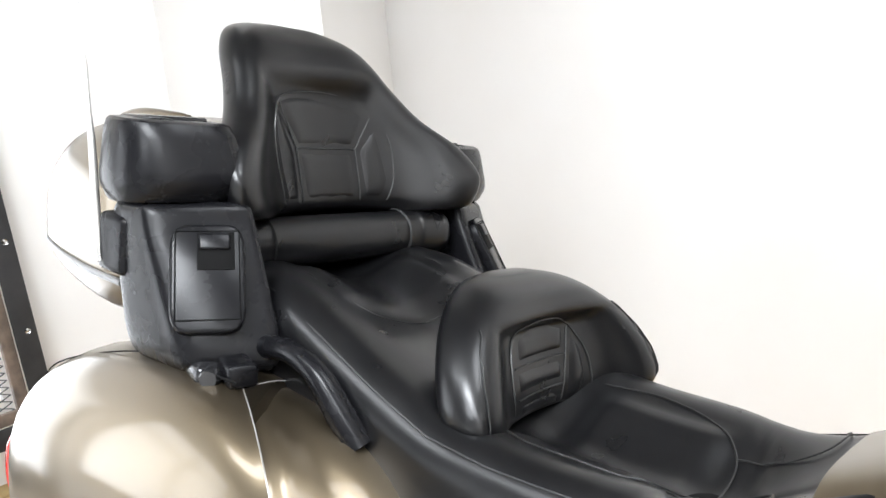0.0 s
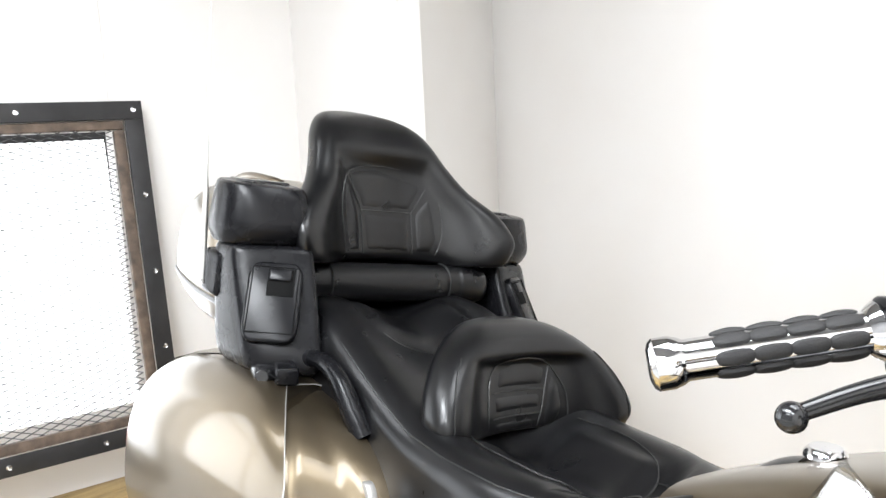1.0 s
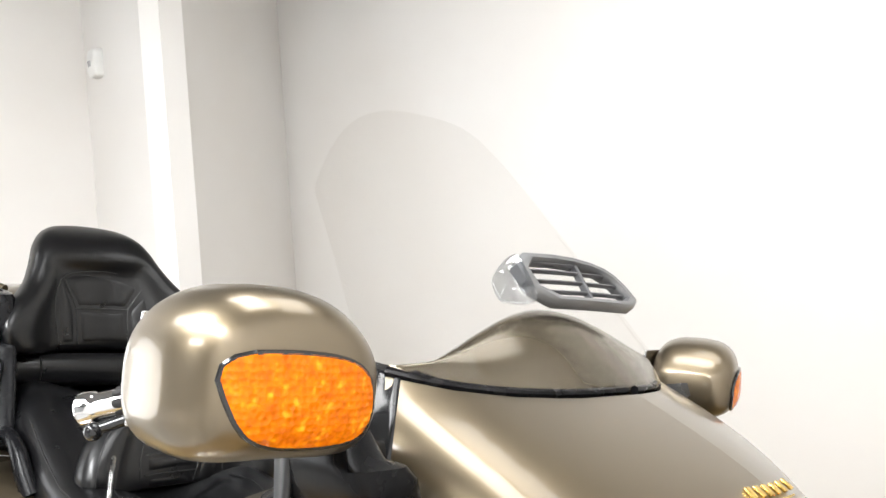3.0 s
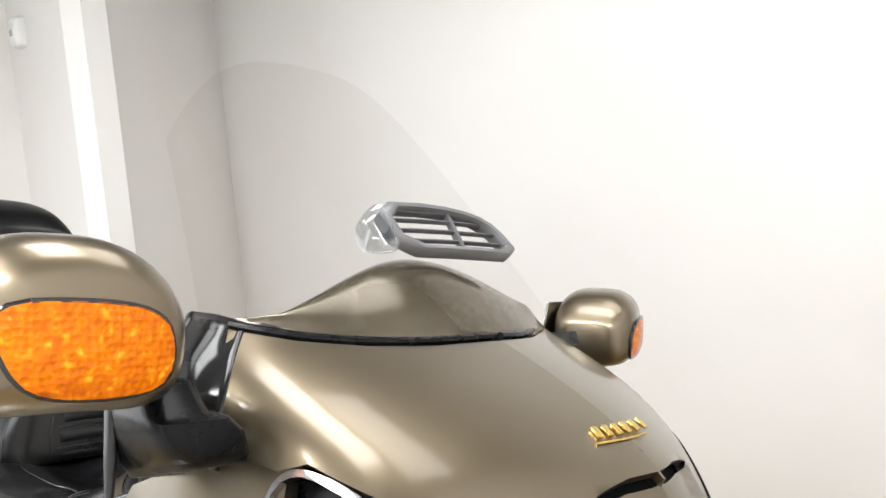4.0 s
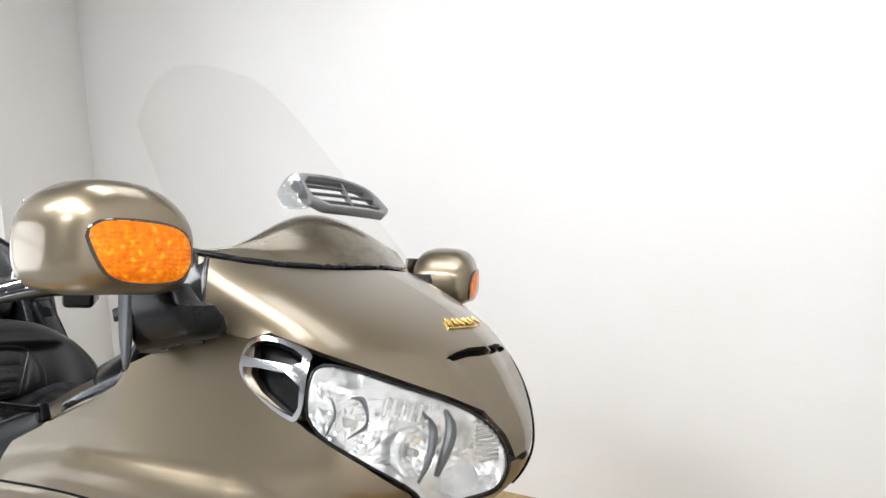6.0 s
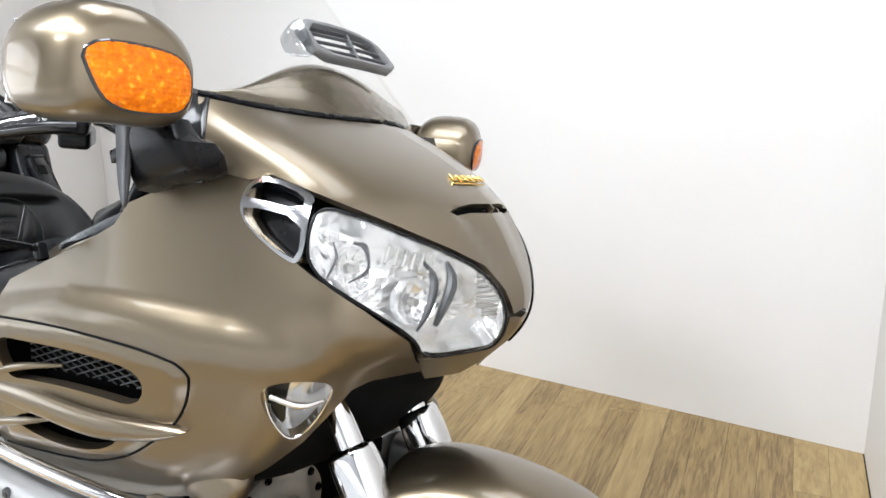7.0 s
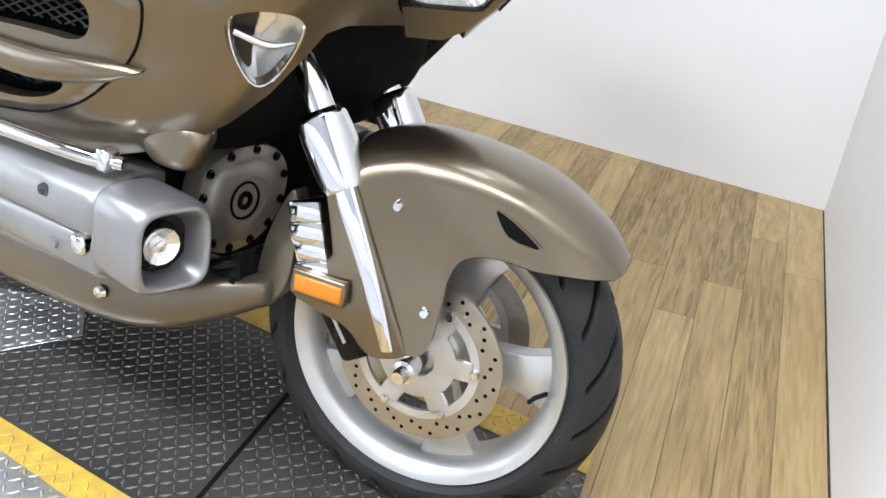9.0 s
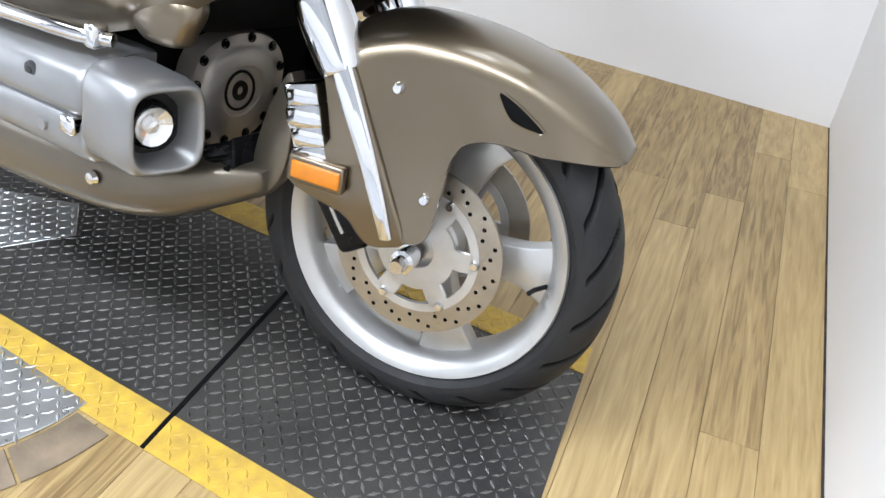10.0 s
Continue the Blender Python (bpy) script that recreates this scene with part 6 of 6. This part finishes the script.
    part("arm_piping", K(tube([(-1.912, -0.338, 1.13), (-1.917, -0.337, 1.16), (-1.924, -0.336, 1.192), (-1.945, -0.334, 1.219), (-2.03, -0.334, 1.2275), (-2.11, -0.334, 1.231)], 0.0018, 6, 24)), STITCH, ar)
    part("arm_tray", K(box(0.09, 0.10, 0.010, pose(-2.025, -0.305, 1.225, 0, 3, 0), 0.004)), BLACK_GLOSS, ar)
    # pivot bracket below the pod
    br2 = part("pod_bracket", K(box(0.12, 0.05, 0.034, pose(-1.862, -0.342, 0.860, 0, 4, -14), 0.012)), BLACK_GLOSS, bike, "black bracket with round knob")
    part("bracket_knob", K(into(lathe([(-0.012, 0.0005), (-0.012, 0.012), (-0.006, 0.016), (0.010, 0.016), (0.012, 0.012)], 20), None, pose(-1.800, -0.364, 0.858, 0, 0, 40))), BLACK_GLOSS, br2)
    part("bracket_body", K(box(0.06, 0.045, 0.036, pose(-1.785, -0.330, 0.864, 0, 4, -14), 0.008)), BLACK, br2)
    # passenger grab rail
    rail = tube([(-1.865, -0.262, 0.872), (-1.80, -0.272, 0.888), (-1.73, -0.276, 0.893), (-1.672, -0.275, 0.872), (-1.632, -0.268, 0.825), (-1.600, -0.258, 0.782)], [0.018, 0.018, 0.017, 0.018, 0.021, 0.022], 14, 30)
    gr = part("grab_rail", K(rail), BLACK, bike, "black passenger grab rail")
    part("rail_bolt", K(lathe([(-0.003, 0.0005), (-0.003, 0.007), (0.003, 0.008)], 12, pose(-1.612, -0.282, 0.79))), DARK, gr)
    # saddlebag in two shells with a seam
    bag = []
    for x, cy, cz, hy, hz in spline([(-2.40, -0.30, 0.54, 0.05, 0.08), (-2.385, -0.315, 0.545, 0.105, 0.135), (-2.33, -0.325, 0.565, 0.135, 0.190), (-2.22, -0.33, 0.585, 0.150, 0.228), (-2.10, -0.33, 0.60, 0.158, 0.246), (-1.92, -0.325, 0.605, 0.158, 0.254), (-1.77, -0.315, 0.605, 0.150, 0.252), (-1.672, -0.305, 0.605, 0.140, 0.240)], 34):
        bag.append([(slant(x, cy + hy * c, cz + hz * s), cy + hy * c, cz + hz * s) for c, s in superring(52, 0.74, 0.78)])
    sb = part("saddlebag", K(grid_mesh(bag, True, True)), PAINT, bike, "rounded bronze saddlebag", sharp=60)
    nose = []
    for x, cy, cz, hy, hz in spline([(-1.668, -0.303, 0.603, 0.134, 0.233), (-1.60, -0.295, 0.598, 0.124, 0.220), (-1.53, -0.28, 0.585, 0.105, 0.185), (-1.475, -0.262, 0.56, 0.075, 0.14), (-1.45, -0.25, 0.54, 0.03, 0.06)], 20):
        nose.append([(slant(x, cy + hy * c, cz + hz * s), cy + hy * c, cz + hz * s) for c, s in superring(52, 0.74, 0.78)])
    part("saddlebag_front", K(grid_mesh(nose, True, True)), PAINT, sb, sharp=60)
    seam = []
    for a, b in superring(52, 0.74, 0.78):
        seam.append((slant(-1.670, -0.304 + 0.1395 * a, 0.605 + 0.2395 * b), -0.304 + 0.1395 * a, 0.605 + 0.2395 * b))
    part("saddlebag_seam", K(tube(seam + seam[:1], 0.0013, 6, 0, None, False)), SILVER, sb)
    part("bag_lid_seam", K(tube([(-1.74, -0.36, 0.862), (-1.95, -0.37, 0.865), (-2.12, -0.385, 0.835), (-2.28, -0.39, 0.785), (-2.38, -0.38, 0.72)], 0.0014, 6, 24)), DARK, sb)
    # tail lamp wrapping the bag's corner
    part("tail_lamp", K(blob([(0.50, -2.425, -0.39, 0.012, 0.02), (0.52, -2.425, -0.395, 0.02, 0.035), (0.60, -2.42, -0.395, 0.022, 0.035), (0.65, -2.40, -0.39, 0.01, 0.02)], "z", 16, 0.7, 12)), material("red_tail_lens", (0.5, 0.02, 0.015), 0.15) if side < 0 else bpy.data.materials["red_tail_lens"], sb)
    # side covers below the seat
    cvr = [[(-1.62 + 0.62 * v, -(0.262 - 0.035 * v + 0.03 * math.sin(u * math.pi)), 0.50 + (0.20 - 0.05 * abs(v - 0.4)) * u) for u in np.linspace(0, 1, 9)] for v in np.linspace(0, 1, 13)]
    thick(part("side_cover", K(grid_mesh(cvr)), PAINT, bike, "bronze side cover below the saddle", sharp=0), 0.01)
    gus = prism(round_poly([(-1.62, 0.68), (-1.54, 0.735), (-1.50, 0.74), (-1.46, 0.62), (-1.50, 0.50), (-1.58, 0.52)], 2), 0.02, pose(0, -0.285, 0) @ XZ, 0.006)
    part("passenger_peg_plate", K(gus), SILVER, bike, "grey passenger footrest plate")

# antenna
an = part("antenna_mount", box(0.075, 0.034, 0.095, pose(-2.028, -0.384, 1.030, 0, 8, 6), 0.012), BLACK, bike, "black antenna mount")
part("antenna_base", tube([(-2.058, -0.400, 1.00), (-2.064, -0.402, 1.06), (-2.074, -0.402, 1.18), (-2.082, -0.402, 1.225)], [0.008, 0.007, 0.006, 0.005], 12, 8), SILVER, an, "pale antenna base")
part("antenna_mast", tube([(-2.081, -0.402, 1.22), (-2.092, -0.402, 1.30), (-2.098, -0.402, 1.335), (-2.105, -0.402, 1.40), (-2.125, -0.402, 1.60)], [0.0045, 0.0052, 0.0016, 0.0014, 0.0012], 8, 16), SILVER, an, "thin steel antenna mast")
part("antenna_mount", box(0.075, 0.030, 0.095, pose(-2.09, 0.392, 1.035, 0, 0, -6), 0.012), BLACK, bike)

# rear wheel and stand, mostly hidden
part("rear_tyre", into(tyre(0.318, 0.20, 0.085), None, pose(-1.692, 0, 0.316)), RUBBER, bike, "black rear tyre", sharp=35)
part("rear_rim", lathe([(-0.07, 0.19), (-0.075, 0.205), (0.075, 0.205), (0.07, 0.19), (0.02, 0.12), (0.02, 0.02), (-0.02, 0.02), (-0.02, 0.12)], 48, pose(-1.692, 0, 0.316), None, True), SILVER, bike)
part("side_stand", tube([(-0.95, 0.20, 0.25), (-0.98, 0.30, 0.10), (-1.0, 0.37, -0.052)], 0.014, 12, 8), BLACK, bike, "black side stand")

# ---- floor planks, last ----
def plank_mesh(w, length):
    b = bmesh.new()
    box(w, length, 0.012, None, 0.0006, 1, b)
    return mesh_of("plank", b, PLANK, False)


# rows parallel to the east wall; those that would run into a wall are cut short there
W0, L0, TURN = 0.102, 1.22, pose(0, 0, 0, 0, 0, 9.8)
PM = plank_mesh(W0 - 0.0007, L0 - 0.0007)
rng = random.Random(4)
for i in range(-24, 28):
    y = -3.2 - rng.random() * L0
    while y < 3.9:
        a, b = y, y + L0
        while a < b and (TURN @ Vector((i * W0, b, 0))).y > 3.43:
            b -= 0.02
        while a < b and (TURN @ Vector((i * W0, a, 0))).y < 0.42:
            a += 0.02
        c = TURN @ Vector((i * W0, (a + b) / 2, -0.0064))
        if b - a > 0.05 and -2.75 < c.x < 1.65 + (3.35 - c.y) * 0.174 + 0.02:
            ob = new("plank", PM)
            ob.matrix_world = Matrix.Translation(c) @ pose(0, 0, 0, 0, 0, 9.8) @ Matrix.Diagonal((1, (b - a) / L0, 1, 1))
            ob.parent = floor
        y += L0
